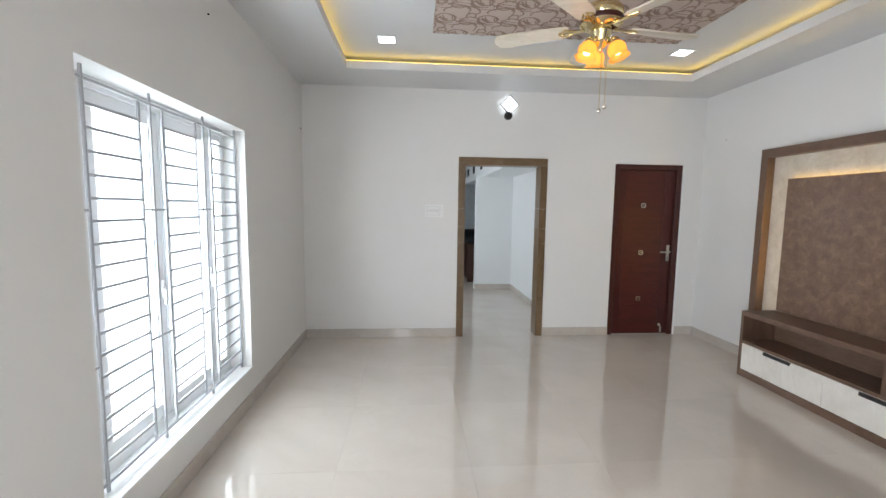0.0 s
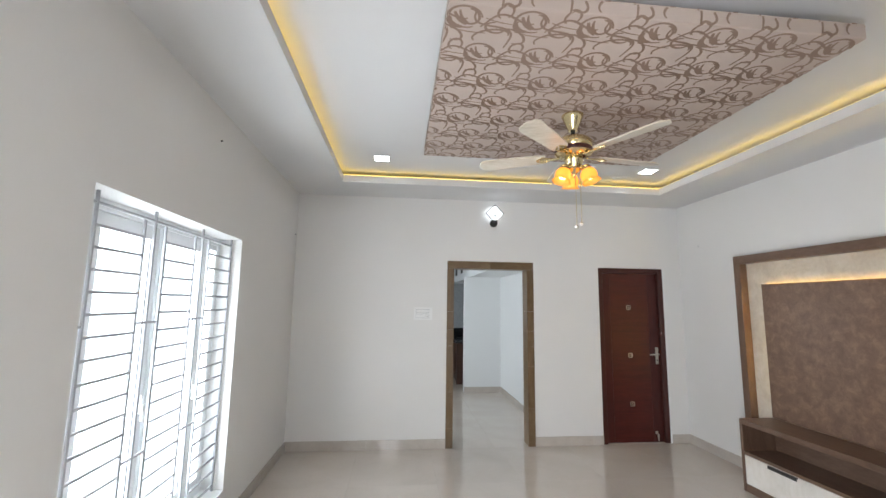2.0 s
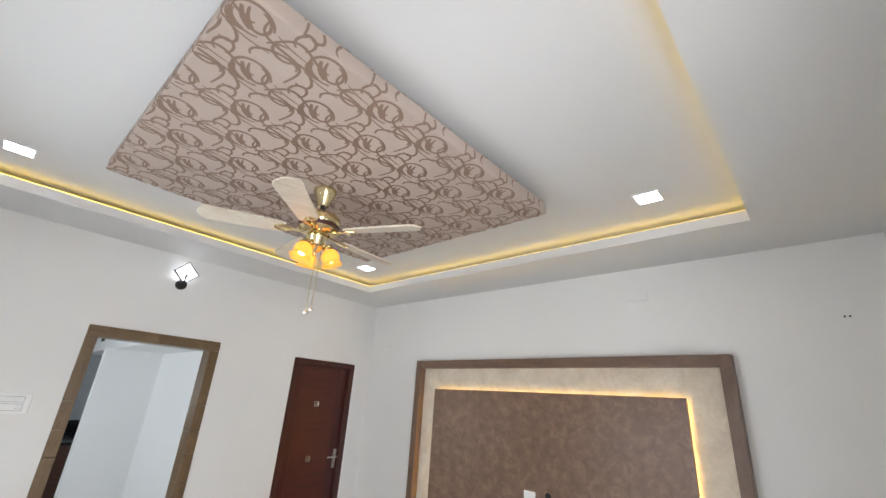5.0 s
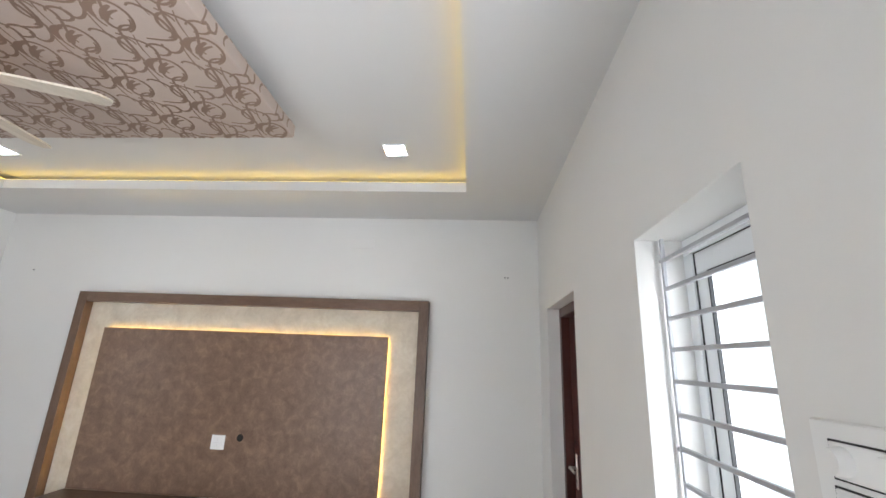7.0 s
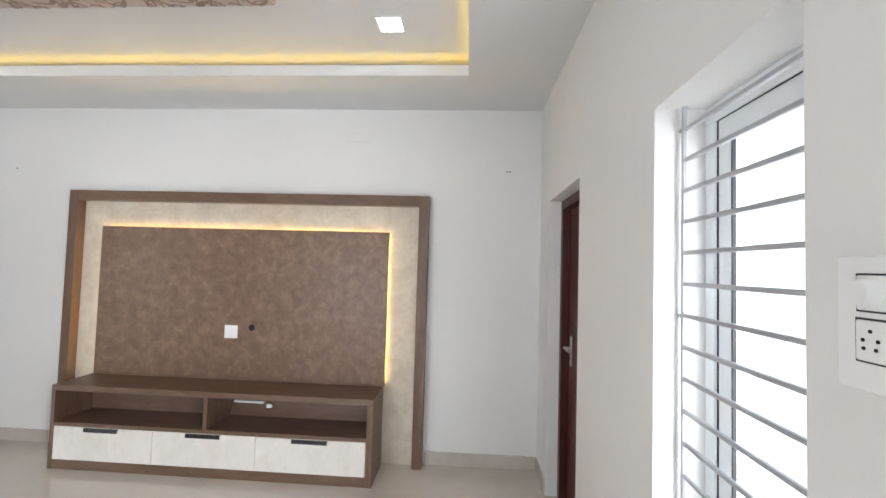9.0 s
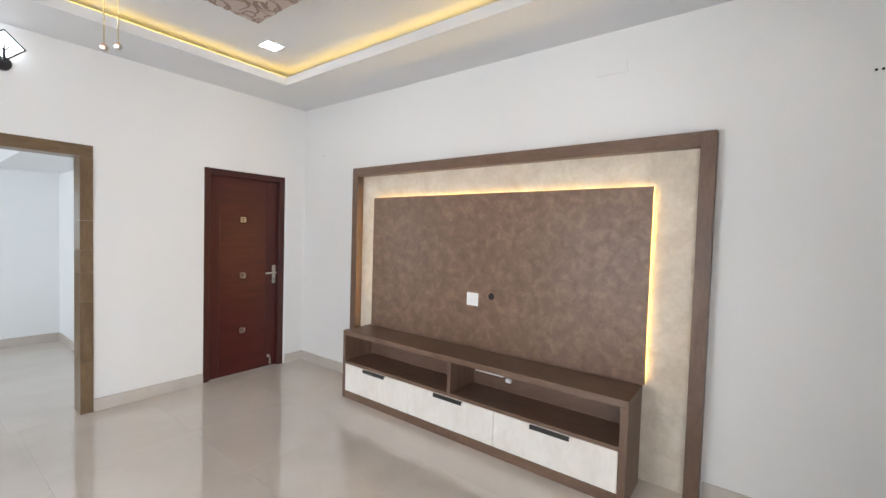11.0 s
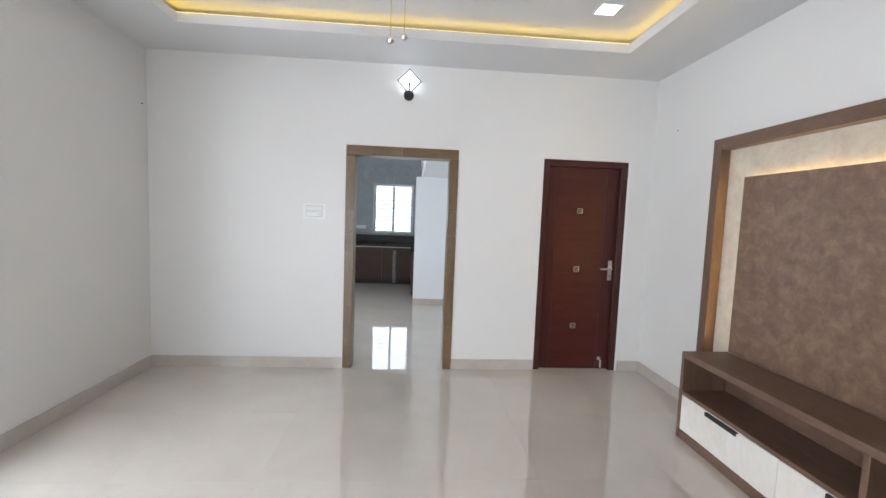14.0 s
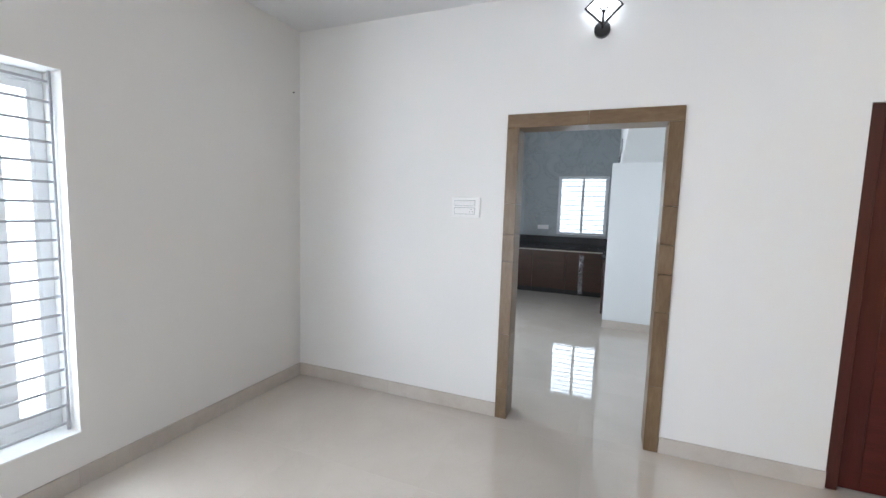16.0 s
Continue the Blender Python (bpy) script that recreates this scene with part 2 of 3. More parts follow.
    if profile[-1][0] > 1e-6:
        bm.faces.new(rings[-1])
    return bm


def mesh_of(name, bm, material, smooth=False):
    bmesh.ops.recalc_face_normals(bm, faces=bm.faces)
    me = bpy.data.meshes.new(name)
    bm.to_mesh(me)
    bm.free()
    me.materials.append(material)
    if smooth:
        for p in me.polygons:
            p.use_smooth = True
        me.set_sharp_from_angle(angle=radians(35))
    return me


def thing(name, label, category, place=(0, 0, 0), group="", kind=""):
    ob = new(name)
    ob.empty_display_size = 0.1
    ob.location = place
    return tagged(ob, label, category, group, kind)


def part(name, bm, material, parent, label="", smooth=False, at=None):
    ob = new(name, mesh_of(name, bm, material, smooth))
    ob.parent = parent
    if at is not None:
        ob.location = at
    return tagged(ob, label) if label else ob


def structure(name, bm, material, label="", category="", smooth=False):
    return tagged(new(name, mesh_of(name, bm, material, smooth)), label, category, "", "structure")


# ---- structure ----
XL, XR, YF, YB = -0.847, 3.92, 0.284, 5.22
ZC, ZU = 2.897, 3.035
TH = 0.23
WY0, WY1, WZ0, WZ1 = 2.03, 3.585, 0.29, 2.09          # window in the left wall
BX0, BX1, BZ0, BZ1 = 1.28, 1.863, 0.75, 2.112         # window in the front wall
EX0, EX1, EZ = -0.25, 0.85, 2.15                      # entrance behind the walker
D2X0, D2X1, D2Z = 2.745, 3.56, 2.088                  # door in the front wall
OX0, OX1, OZ = 0.928, 1.985, 2.14                     # clad opening to the hall (outer edges)
DX0, DX1, DZ = 2.82, 3.672, 2.10                      # red door in the back wall

structure("ground", box(-60, 60, -60, 60, -0.30, -0.16), GROUND, "grey outdoor concrete ground", "ground")
structure("wall_west", boxes((XL - TH, XL, YF, WY0, 0, 3.2), (XL - TH, XL, WY1, YB, 0, 3.2), (XL - TH, XL, WY0, WY1, 0, WZ0), (XL - TH, XL, WY0, WY1, WZ1, 3.2)),
          WALL, "white painted wall around a grilled window", "wall")
structure("wall_east", boxes((XR, XR + TH, YF - TH, YB + 0.2, 0, 3.2)), WALL, "white painted wall behind the television unit", "wall")
structure("wall_south", boxes((XL - TH, EX0, YF - TH, YF, 0, 3.2), (EX0, EX1, YF - TH, YF, EZ, 3.2), (EX1, BX0, YF - TH, YF, 0, 3.2),
                              (BX0, BX1, YF - TH, YF, 0, BZ0), (BX0, BX1, YF - TH, YF, BZ1, 3.2), (BX1, D2X0, YF - TH, YF, 0, 3.2),
                              (D2X0, D2X1, YF - TH, YF, D2Z, 3.2), (D2X1, XR, YF - TH, YF, 0, 3.2)),
          WALL, "white painted front wall with window and doors", "wall")
NB = 0.16
structure("wall_north", boxes((XL - TH, OX0 + 0.02, YB, YB + NB, 0, 3.2), (OX0 + 0.02, OX1 - 0.02, YB, YB + NB, OZ - 0.02, 3.2), (OX1 - 0.02, DX0, YB, YB + NB, 0, 3.2),
                              (DX0, DX1 + 0.02, YB, YB + NB, DZ + 0.003, 3.2), (DX1 + 0.02, XR, YB, YB + NB, 0, 3.2)),
          WALL, "white painted back wall with two doorways", "wall")

# stepped ceiling with light cove
TX0, TX1, TY0, TY1 = -0.262, 3.296, 0.895, 4.63
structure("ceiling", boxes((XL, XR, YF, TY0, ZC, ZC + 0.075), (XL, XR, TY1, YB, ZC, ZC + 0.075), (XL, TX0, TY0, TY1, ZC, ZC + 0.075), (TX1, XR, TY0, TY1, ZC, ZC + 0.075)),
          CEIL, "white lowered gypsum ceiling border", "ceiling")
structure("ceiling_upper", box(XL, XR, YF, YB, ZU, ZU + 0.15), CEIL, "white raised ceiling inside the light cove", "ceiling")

cove = thing("led_strip", "warm yellow light tape glowing in the ceiling cove", "light strip")
cz = ZC + 0.078
for s in ((TX0 - 0.030, TX0 - 0.018, TY0 - 0.03, TY1 + 0.03), (TX1 + 0.018, TX1 + 0.030, TY0 - 0.03, TY1 + 0.03),
          (TX0 - 0.018, TX1 + 0.018, TY0 - 0.030, TY0 - 0.018), (TX0 - 0.018, TX1 + 0.018, TY1 + 0.018, TY1 + 0.030)):
    part("tape", box(*s, cz, cz + 0.006), LED, cove)

# hall and kitchen shell
HX0, HX1, HY1, KY = -0.9, 2.30, 8.15, 10.75
structure("wall_hall_east", box(HX1, HX1 + 0.15, YB + NB, HY1, 0, 3.6), HALLWALL, "white hall wall", "wall")
# The opening in this wall is unseen, cut to let the added fill in.
structure("wall_hall_west", boxes((HX0 - 0.15, HX0, YB + NB, 6.25, 0, 3.6), (HX0 - 0.15, HX0, 7.75, KY, 0, 3.6), (HX0 - 0.15, HX0, 6.25, 7.75, 0, 0.85), (HX0 - 0.15, HX0, 6.25, 7.75, 2.15, 3.6)), HALLWALL, "white kitchen side wall", "wall")


structure("wall_hall_end", box(1.60, HX1 + 0.15, HY1, HY1 + 0.12, 0, 2.1425), HALLWALL, "white wall at the end of the hall", "wall")
LZ0 = 2.143
loft = structure("loft", box(1.70, HX1 - 0.001, YB + NB + 0.002, KY - 0.016, LZ0, 3.449, 0.004), HALLWALL, "white overhead storage loft along the hall", "loft")
for ya, yb in ((10.45, 10.70), (9.91, 10.19), (9.05, 9.31), (8.11, 8.36)):
    part("slot", box(1.696, 1.701, ya, yb, 2.289, 2.451), DARK, loft, "small dark vent slot")


structure("wall_kitchen_east", box(2.45, 2.60, HY1, KY, 0, 3.6), HALLWALL, "white wall beyond the stair", "wall")
KWX0, KWX1, KWZ0, KWZ1 = 0.655, 1.56, 1.07, 2.19
structure("wall_kitchen", boxes((HX0, KWX0, KY, KY + 0.2, 0, 3.6), (KWX1, 2.45, KY, KY + 0.2, 0, 3.6), (KWX0, KWX1, KY, KY + 0.2, 0, KWZ0), (KWX0, KWX1, KY, KY + 0.2, KWZ1, 3.6)),
          GREYWALL, "grey kitchen back wall", "wall")
structure("ceiling_hall", box(HX0 - 0.15, 2.6, YB + NB, KY + 0.2, 3.45, 3.6), CEIL, "white hall ceiling", "ceiling")


HAZE_SOFT = glow("dim_overcast_haze", (0.96, 0.98, 1.0), 0.82)
HAZE = glow("white_overcast_haze", (0.93, 0.96, 1.0), 1.0)
structure("backdrop", boxes((-1.50, -1.48, 1.2, 9.0, -0.16, 4.2)), HAZE, "white overcast brightness outside the window", "backdrop")
structure("backdrop_front", boxes((1.0, 4.6, -1.22, -1.2, -0.1, 4.2)), HAZE_SOFT, "white overcast brightness outside the front window", "backdrop")
structure("backdrop_kitchen", boxes((-1.0, 3.2, 12.2, 12.22, -0.1, 4.2)), HAZE, "white overcast brightness outside the kitchen", "backdrop")


# ---- windows ----
def grille(parent, axis, depth, bays, levels, top, bottom, tall, z0, z1, ties):
    """Round-edged steel bars: tall uprights from sill to head, framed bays of cross bars, short ties into the wall."""
    def bar(u_a, u_b, za, zb, name):
        d0, d1 = depth - 0.006, depth + 0.006
        q = (d0, d1, u_a, u_b, za, zb) if axis == "x" else (u_a, u_b, d0, d1, za, zb)
        part(name, box(*q, bevel=0.002), GRILLE, parent)
    r = 0.0065
    for a, b in bays:
        for u in (a, b):
            if u not in tall:
                bar(u - r, u + r, bottom + r, top - r, "upright")
        for z in levels:
            bar(a + r, b - r, z - r, z + r, "cross_bar")
    for u in tall:
        bar(u - r, u + r, z0, z1, "tall_upright")
    for a, b, z in ties:
        bar(a, b, z - r + 0.0005, z + r - 0.0005, "tie_bar")


def pane_part(bm, parent):
    ob = part("pane", bm, GLASS, parent, "clear window glass")
    ob.visible_shadow = False
    return ob


win1 = thing("window_1", "tall white two-sash window behind a white steel grille", "window", kind="structure")
fx0, fx1 = XL - TH + 0.002, XL - 0.155
part("window_frame", boxes((fx0, fx1, WY0, WY1, WZ0, WZ0 + 0.055), (fx0, fx1, WY0, WY1, WZ1 - 0.055, WZ1), (fx0, fx1, WY0, WY0 + 0.05, WZ0 + 0.055, WZ1 - 0.055),
                           (fx0, fx1, WY1 - 0.05, WY1, WZ0 + 0.055, WZ1 - 0.055), bevel=0.003), UPVC, win1)
part("window_sill", box(fx1, XL + 0.004, WY0 - 0.002, WY1 + 0.002, WZ0 - 0.006, WZ0 + 0.004, 0.002), WHITEPL, win1)
sy = [2.275, 2.805, 3.335]
for ya, yb, pa, pb in ((WY0 + 0.0505, sy[0] - 0.0005, WY0 + 0.085, 2.19), (sy[2] + 0.0005, WY1 - 0.0505, 3.42, WY1 - 0.065)):
    za, zb = WZ0 + 0.0555, WZ1 - 0.0555
    part("side_light", boxes((fx0 + 0.004, fx1 - 0.004, ya, pa, za, zb), (fx0 + 0.004, fx1 - 0.004, pb, yb, za, zb),
                             (fx0 + 0.004, fx1 - 0.004, pa, pb, za, za + 0.06), (fx0 + 0.004, fx1 - 0.004, pa, pb, zb - 0.04, zb)), UPVC, win1)
    pane_part(box(fx0 + 0.030, fx0 + 0.036, pa - 0.001, pb + 0.001, za + 0.059, zb - 0.039), win1)
for i in range(2):
    a, b, off = sy[i], sy[i + 1], (0.012 if i == 1 else 0.0)
    o0, o1 = fx0 + 0.012 + off, fx1 - 0.012 + off
    za, zb = WZ0 + 0.055, WZ1 - 0.055
    sash = part("sash", boxes((o0, o1, a, b, za, za + 0.075), (o0, o1, a, b, zb - 0.075, zb), (o0, o1, a, a + 0.062, za + 0.075, zb - 0.075), (o0, o1, b - 0.062, b, za + 0.075, zb - 0.075), bevel=0.003), UPVC, win1)
    part("gasket", boxes((o1 - 0.012, o1 - 0.008, a + 0.058, a + 0.066, za + 0.07, zb - 0.07), (o1 - 0.012, o1 - 0.008, b - 0.066, b - 0.058, za + 0.07, zb - 0.07)), GASKET, sash)
    pane_part(box(o0 + 0.02, o0 + 0.026, a + 0.06, b - 0.06, za + 0.073, zb - 0.073), sash)
    part("window_handle", boxes((o1, o1 + 0.012, b - 0.04, b - 0.02, 1.02, 1.12), (o1 + 0.012, o1 + 0.026, b - 0.038, b - 0.022, 0.98, 1.07), bevel=0.003), WHITEPL, sash)
g1 = [2.155, 2.497, 2.585, 2.685, 3.02, 3.113, 3.203, 3.572]
long_ties = [(p + 0.0065, q - 0.0065, z) for z in (2.037, 0.333) for p, q in ((WY0 - 0.0065, g1[0]), (g1[0], g1[2]), (g1[2], g1[5]), (g1[5], g1[7]))]
short_ties = [(p + 0.0065, q - 0.0065, z) for z in (1.514, 0.858) for p, q in ((WY0 - 0.0065, g1[0]), (g1[1], g1[2]), (g1[2], g1[3]), (g1[4], g1[5]), (g1[5], g1[6]))]
grille(win1, "x", XL - 0.073, [(g1[0], g1[1]), (g1[3], g1[4]), (g1[6], g1[7])], [1.941 - 0.0945 * i for i in range(17)], 2.037, 0.333,
       [g1[0], g1[2], g1[5], g1[7]], WZ0, WZ1, long_ties + short_ties)

win2 = thing("window_2", "white narrow window with a white steel grille", "window", kind="structure")
gy0, gy1 = YF - TH + 0.002, YF - 0.155
part("window_frame", boxes((BX0, BX1, gy0, gy1, BZ0, BZ0 + 0.055), (BX0, BX1, gy0, gy1, BZ1 - 0.055, BZ1), (BX0, BX0 + 0.05, gy0, gy1, BZ0 + 0.055, BZ1 - 0.055),
                           (BX1 - 0.05, BX1, gy0, gy1, BZ0 + 0.055, BZ1 - 0.055), bevel=0.003), UPVC, win2)
part("window_sill", box(BX0 - 0.002, BX1 + 0.002, gy1, YF + 0.004, BZ0 - 0.006, BZ0 + 0.004, 0.002), WHITEPL, win2)
a, b, za, zb = BX0 + 0.05, BX1 - 0.05, BZ0 + 0.055, BZ1 - 0.055
sash = part("sash", boxes((a, b, gy0 + 0.01, gy1 - 0.01, za, za + 0.07), (a, b, gy0 + 0.01, gy1 - 0.01, zb - 0.07, zb), (a, a + 0.065, gy0 + 0.01, gy1 - 0.01, za + 0.07, zb - 0.07), (b - 0.065, b, gy0 + 0.01, gy1 - 0.01, za + 0.07, zb - 0.07), bevel=0.003), UPVC, win2)
part("gasket", boxes((b - 0.004, b + 0.002, gy1 - 0.012, gy1 - 0.007, za, zb), (a, b, gy1 - 0.012, gy1 - 0.007, zb - 0.002, zb + 0.004), (b - 0.070, b - 0.064, gy1 - 0.0195, gy1 - 0.009, za + 0.07, zb - 0.07), (a + 0.064, b - 0.064, gy1 - 0.0195, gy1 - 0.009, zb - 0.075, zb - 0.069)), GASKET, sash)
pane_part(box(a + 0.063, b - 0.063, gy0 + 0.02, gy0 + 0.026, za + 0.068, zb - 0.068), sash)
w2a, w2b = BX0 + 0.022, BX1 - 0.022
grille(win2, "y", YF - 0.08, [(w2a, w2b)], [BZ1 - 0.075 - 0.0955 * i for i in range(14)], BZ1, BZ0, [w2a, w2b], BZ0, BZ1,
       [(p, q, z) for z in (2.04, 1.46, 0.9) for p, q in ((w2b + 0.006, BX1), (BX0, w2a - 0.006))])

win3 = thing("window_3", "white sliding kitchen window above the counter", "window", kind="structure")
part("window_frame", boxes((KWX0, KWX1, KY - 0.01, KY + 0.07, KWZ0, KWZ0 + 0.05), (KWX0, KWX1, KY - 0.01, KY + 0.07, KWZ1 - 0.05, KWZ1), (KWX0, KWX0 + 0.06, KY - 0.01, KY + 0.07, KWZ0 + 0.05, KWZ1 - 0.05),
                           (KWX1 - 0.06, KWX1, KY - 0.01, KY + 0.07, KWZ0 + 0.05, KWZ1 - 0.05), (1.085, 1.135, KY + 0.0, KY + 0.06, KWZ0 + 0.05, KWZ1 - 0.05), bevel=0.004), UPVC, win3)
for xa, xb in ((KWX0 + 0.06, 1.085), (1.135, KWX1 - 0.06)):
    pane_part(box(xa, xb, KY + 0.03, KY + 0.036, KWZ0 + 0.05, KWZ1 - 0.05), win3)
for i in range(11):
    z = KWZ0 + 0.10 + i * 0.092
    part("grille_bar", box(KWX0 + 0.02, KWX1 - 0.02, KY + 0.10, KY + 0.112, z, z + 0.014), GRILLE, win3)


# ---- doorway cladding ----
surround = tagged(new("door_1"), "opening clad in brown wood-look tile pieces", "doorway", "", "structure")
y0, y1 = YB - 0.016, YB + NB + 0.012
jw = 0.082
cuts_l = [0.0, 0.22, 0.62, 1.14, 1.33, 1.54, OZ - 0.09]
cuts_r = [0.0, 0.425, 0.90, 1.135, 1.315, 1.55, OZ - 0.09]
for xa, xb, cuts in ((OX0, OX0 + jw, cuts_l), (OX1 - jw, OX1, cuts_r)):
    for za, zb in zip(cuts, cuts[1:]):
        part("tile", box(xa, xb, y0 + random.uniform(-0.001, 0.001), y1, za + 0.001, zb - 0.001, 0.002), STONE, surround)
lx = [OX0, OX0 + 0.52, OX1]
for xa, xb in zip(lx, lx[1:]):
    part("tile", box(xa + 0.001, xb - 0.001, y0, y1, OZ - 0.089, OZ, 0.002), STONE_H, surround)


# ---- doors ----
def lever(parent, x, y, z, s, side):
    """Long plate with a lever; s: the way the front faces in y; side: the way the lever points in x."""
    h = part("handle", box(x - 0.02, x + 0.02, min(y, y + s * 0.008), max(y, y + s * 0.008), z - 0.10, z + 0.10, 0.003, 2), STEEL, parent, "satin steel lever handle", True)
    bm = rod((x, y, z + 0.02), (x, y + s * 0.05, z + 0.02), 0.010)
    rod((x - side * 0.008, y + s * 0.046, z + 0.02), (x + side * 0.115, y + s * 0.046, z + 0.016), 0.009, bm=bm)
    part("lever", bm, STEEL, h, "", True)
    part("keyhole", rod((x, y + s * 0.0075, z - 0.055), (x, y + s * 0.009, z - 0.055), 0.007), DARK, h)


door = thing("door_2", "closed mahogany-red door with three small metal inlays", "door", kind="structure")
dy = YB + 0.012
part("door_frame", boxes((DX0, DX0 + 0.06, dy - 0.006, dy + 0.12, 0, DZ), (DX1 - 0.062, DX1, dy - 0.006, dy + 0.12, 0, DZ), (DX0 + 0.06, DX1 - 0.062, dy - 0.006, dy + 0.12, DZ - 0.06, DZ), bevel=0.003), DFRAME, door)
part("jamb_trim", box(DX1, DX1 + 0.02, YB + 0.001, YB + 0.14, 0, DZ + 0.003), WHITEPL, door, "white plaster reveal")
lx0, lx1, ly = DX0 + 0.062, DX1 - 0.064, dy + 0.03
part("leaf_stile", box(lx0, lx0 + 0.105, ly, ly + 0.035, 0.006, DZ - 0.062, 0.002), MAHOG_V, door)
part("leaf_stile", box(lx1 - 0.125, lx1, ly, ly + 0.035, 0.006, DZ - 0.062, 0.002), MAHOG_V, door)
part("leaf", box(lx0 + 0.1055, lx1 - 0.1255, ly + 0.0015, ly + 0.034, 0.006, DZ - 0.062, 0.001), MAHOGANY, door)
part("groove_frame", boxes((lx0 + 0.107, lx0 + 0.110, ly, ly + 0.01, 0.02, DZ - 0.09), (lx1 - 0.130, lx1 - 0.127, ly, ly + 0.01, 0.02, DZ - 0.09)), DFRAME, door)
for z in (1.612, 1.03, 0.45):
    inlay = part("inlay", box(3.222 - 0.027, 3.222 + 0.027, ly - 0.002, ly + 0.004, z - 0.027, z + 0.027, 0.010, 3), STEEL, door, "small square pale metal inlay")
    part("inlay_center", box(3.222 - 0.020, 3.222 + 0.020, ly - 0.003, ly, z - 0.020, z + 0.020, 0.002), DFRAME, inlay)
    part("inlay_ring", boxes((3.222 - 0.012, 3.222 + 0.012, ly - 0.0045, ly - 0.001, z + 0.006, z + 0.010), (3.222 - 0.012, 3.222 + 0.012, ly - 0.0045, ly - 0.001, z - 0.010, z - 0.006), (3.222 - 0.012, 3.222 - 0.008, ly - 0.0045, ly - 0.001, z - 0.006, z + 0.006), (3.222 + 0.008, 3.222 + 0.012, ly - 0.0045, ly - 0.001, z - 0.006, z + 0.006)), STEEL, inlay)
lever(door, 3.568, ly, 1.025, -1, -1)
part("door_bolt", boxes((3.50, 3.53, ly - 0.012, ly, 0.10, 0.13), (3.525, 3.54, ly - 0.02, ly, 0.02, 0.10), bevel=0.002), STEEL, door, "small steel door stop")

door2 = thing("door_3", "closed dark mahogany door set deep in a white reveal", "door", kind="structure")
fy0, fy1 = YF - 0.19, YF - 0.085
part("door_frame", boxes((D2X0, D2X0 + 0.06, fy0, fy1, 0, D2Z), (D2X1 - 0.06, D2X1, fy0, fy1, 0, D2Z), (D2X0 + 0.06, D2X1 - 0.06, fy0, fy1, D2Z - 0.065, D2Z), bevel=0.003), DFRAME, door2)
part("leaf", box(D2X0 + 0.062, D2X1 - 0.062, fy0 + 0.01, fy0 + 0.05, 0.006, D2Z - 0.067, 0.002), MAHOGANY, door2)
lever(door2, D2X1 - 0.13, fy0 + 0.05, 1.04, 1, -1)


# ---- skirting ----
def skirting(name, specs):
    ob = tagged(new(name), "polished beige tile skirting", "skirting", "", "structure")
    for s in specs:
        x0, x1, ya, yb = s
        along = max(x1 - x0, yb - ya)
        n = max(1, round(along / 0.8))
        for i in range(n):
            f0, f1 = i / n, (i + 1) / n
            if x1 - x0 > yb - ya:
                q = (x0 + (x1 - x0) * f0 + 0.0007, x0 + (x1 - x0) * f1 - 0.0007, ya, yb)
            else:
                q = (x0, x1, ya + (yb - ya) * f0 + 0.0007, ya + (yb - ya) * f1 - 0.0007)
            part("skirting_tile", box(*q, 0, 0.103, 0.0015), SKIRT, ob)


SK = 0.012
skirting("baseboard", [(XL, OX0, YB - SK, YB), (OX1, DX0, YB - SK, YB), (DX1 + 0.02, XR, YB - SK, YB), (XL, XL + SK, YF, YB - SK),
                       (XR - SK, XR, 4.262, YB - SK), (XR - SK, XR, YF, 1.18), (D2X1, XR - SK, YF, YF + SK), (EX1, D2X0, YF, YF + SK), (XL + SK, EX0, YF, YF + SK)])
skirting("baseboard_hall", [(1.60, HX1, HY1 - SK, HY1), (HX1 - SK, HX1, YB + NB, HY1 - SK)])


# ---- television unit ----
tv = thing("tv_wall_panel", "brown laminate wall panel with cream border and warm back light", "wall panel")
FX = 3.812
part("side_frame", box(FX, XR - 0.002, 4.172, 4.25, 0.0, 2.155, 0.002), WALNUT_V, tv)
part("side_frame", box(FX, XR - 0.002, 1.19, 1.268, 0.0, 2.155, 0.002), WALNUT_V, tv)
part("top_frame", box(FX + 0.0005, XR - 0.002, 1.2685, 4.1715, 2.072, 2.155, 0.002), WALNUT, tv)
part("cream_panel", box(3.89, XR - 0.002, 1.268, 4.172, 0.0, 2.072), CREAM, tv, "cream textured laminate backing")
brown = part("center_panel", box(3.843, 3.868, 1.508, 3.967, 0.622, 1.857, 0.001), SUEDE, tv, "brown suede-look laminate panel")
part("spacer", boxes((3.868, 3.89, 1.60, 1.63, 0.65, 1.78), (3.868, 3.89, 3.84, 3.87, 0.65, 1.78), (3.868, 3.89, 2.6, 2.9, 0.65, 1.78)), DARK, tv)
part("led_tape", boxes((3.880, 3.888, 1.52, 3.955, 1.834, 1.844), (3.880, 3.888, 1.52, 1.53, 0.66, 1.834), (3.880, 3.888, 3.945, 3.955, 0.66, 1.834)), LED_TV, tv, "warm glowing light tape")
part("cable_hole", rod((3.8425, 2.622, 1.048), (3.8445, 2.622, 1.048), 0.027, 20), DARK, tv)

sock = thing("socket", "white square switch socket on the brown panel", "socket")
part("plate", box(3.836, 3.843, 2.738, 2.848, 0.957, 1.062, 0.004, 2), WHITEPL, sock)
for k in range(4):
    yy, zz = 2.758 + 0.037 * (k % 2), 0.978 + 0.034 * (k // 2)
    part("rocker", box(3.833, 3.837, yy, yy + 0.033, zz, zz + 0.030, 0.0015), WHITEPL, sock)

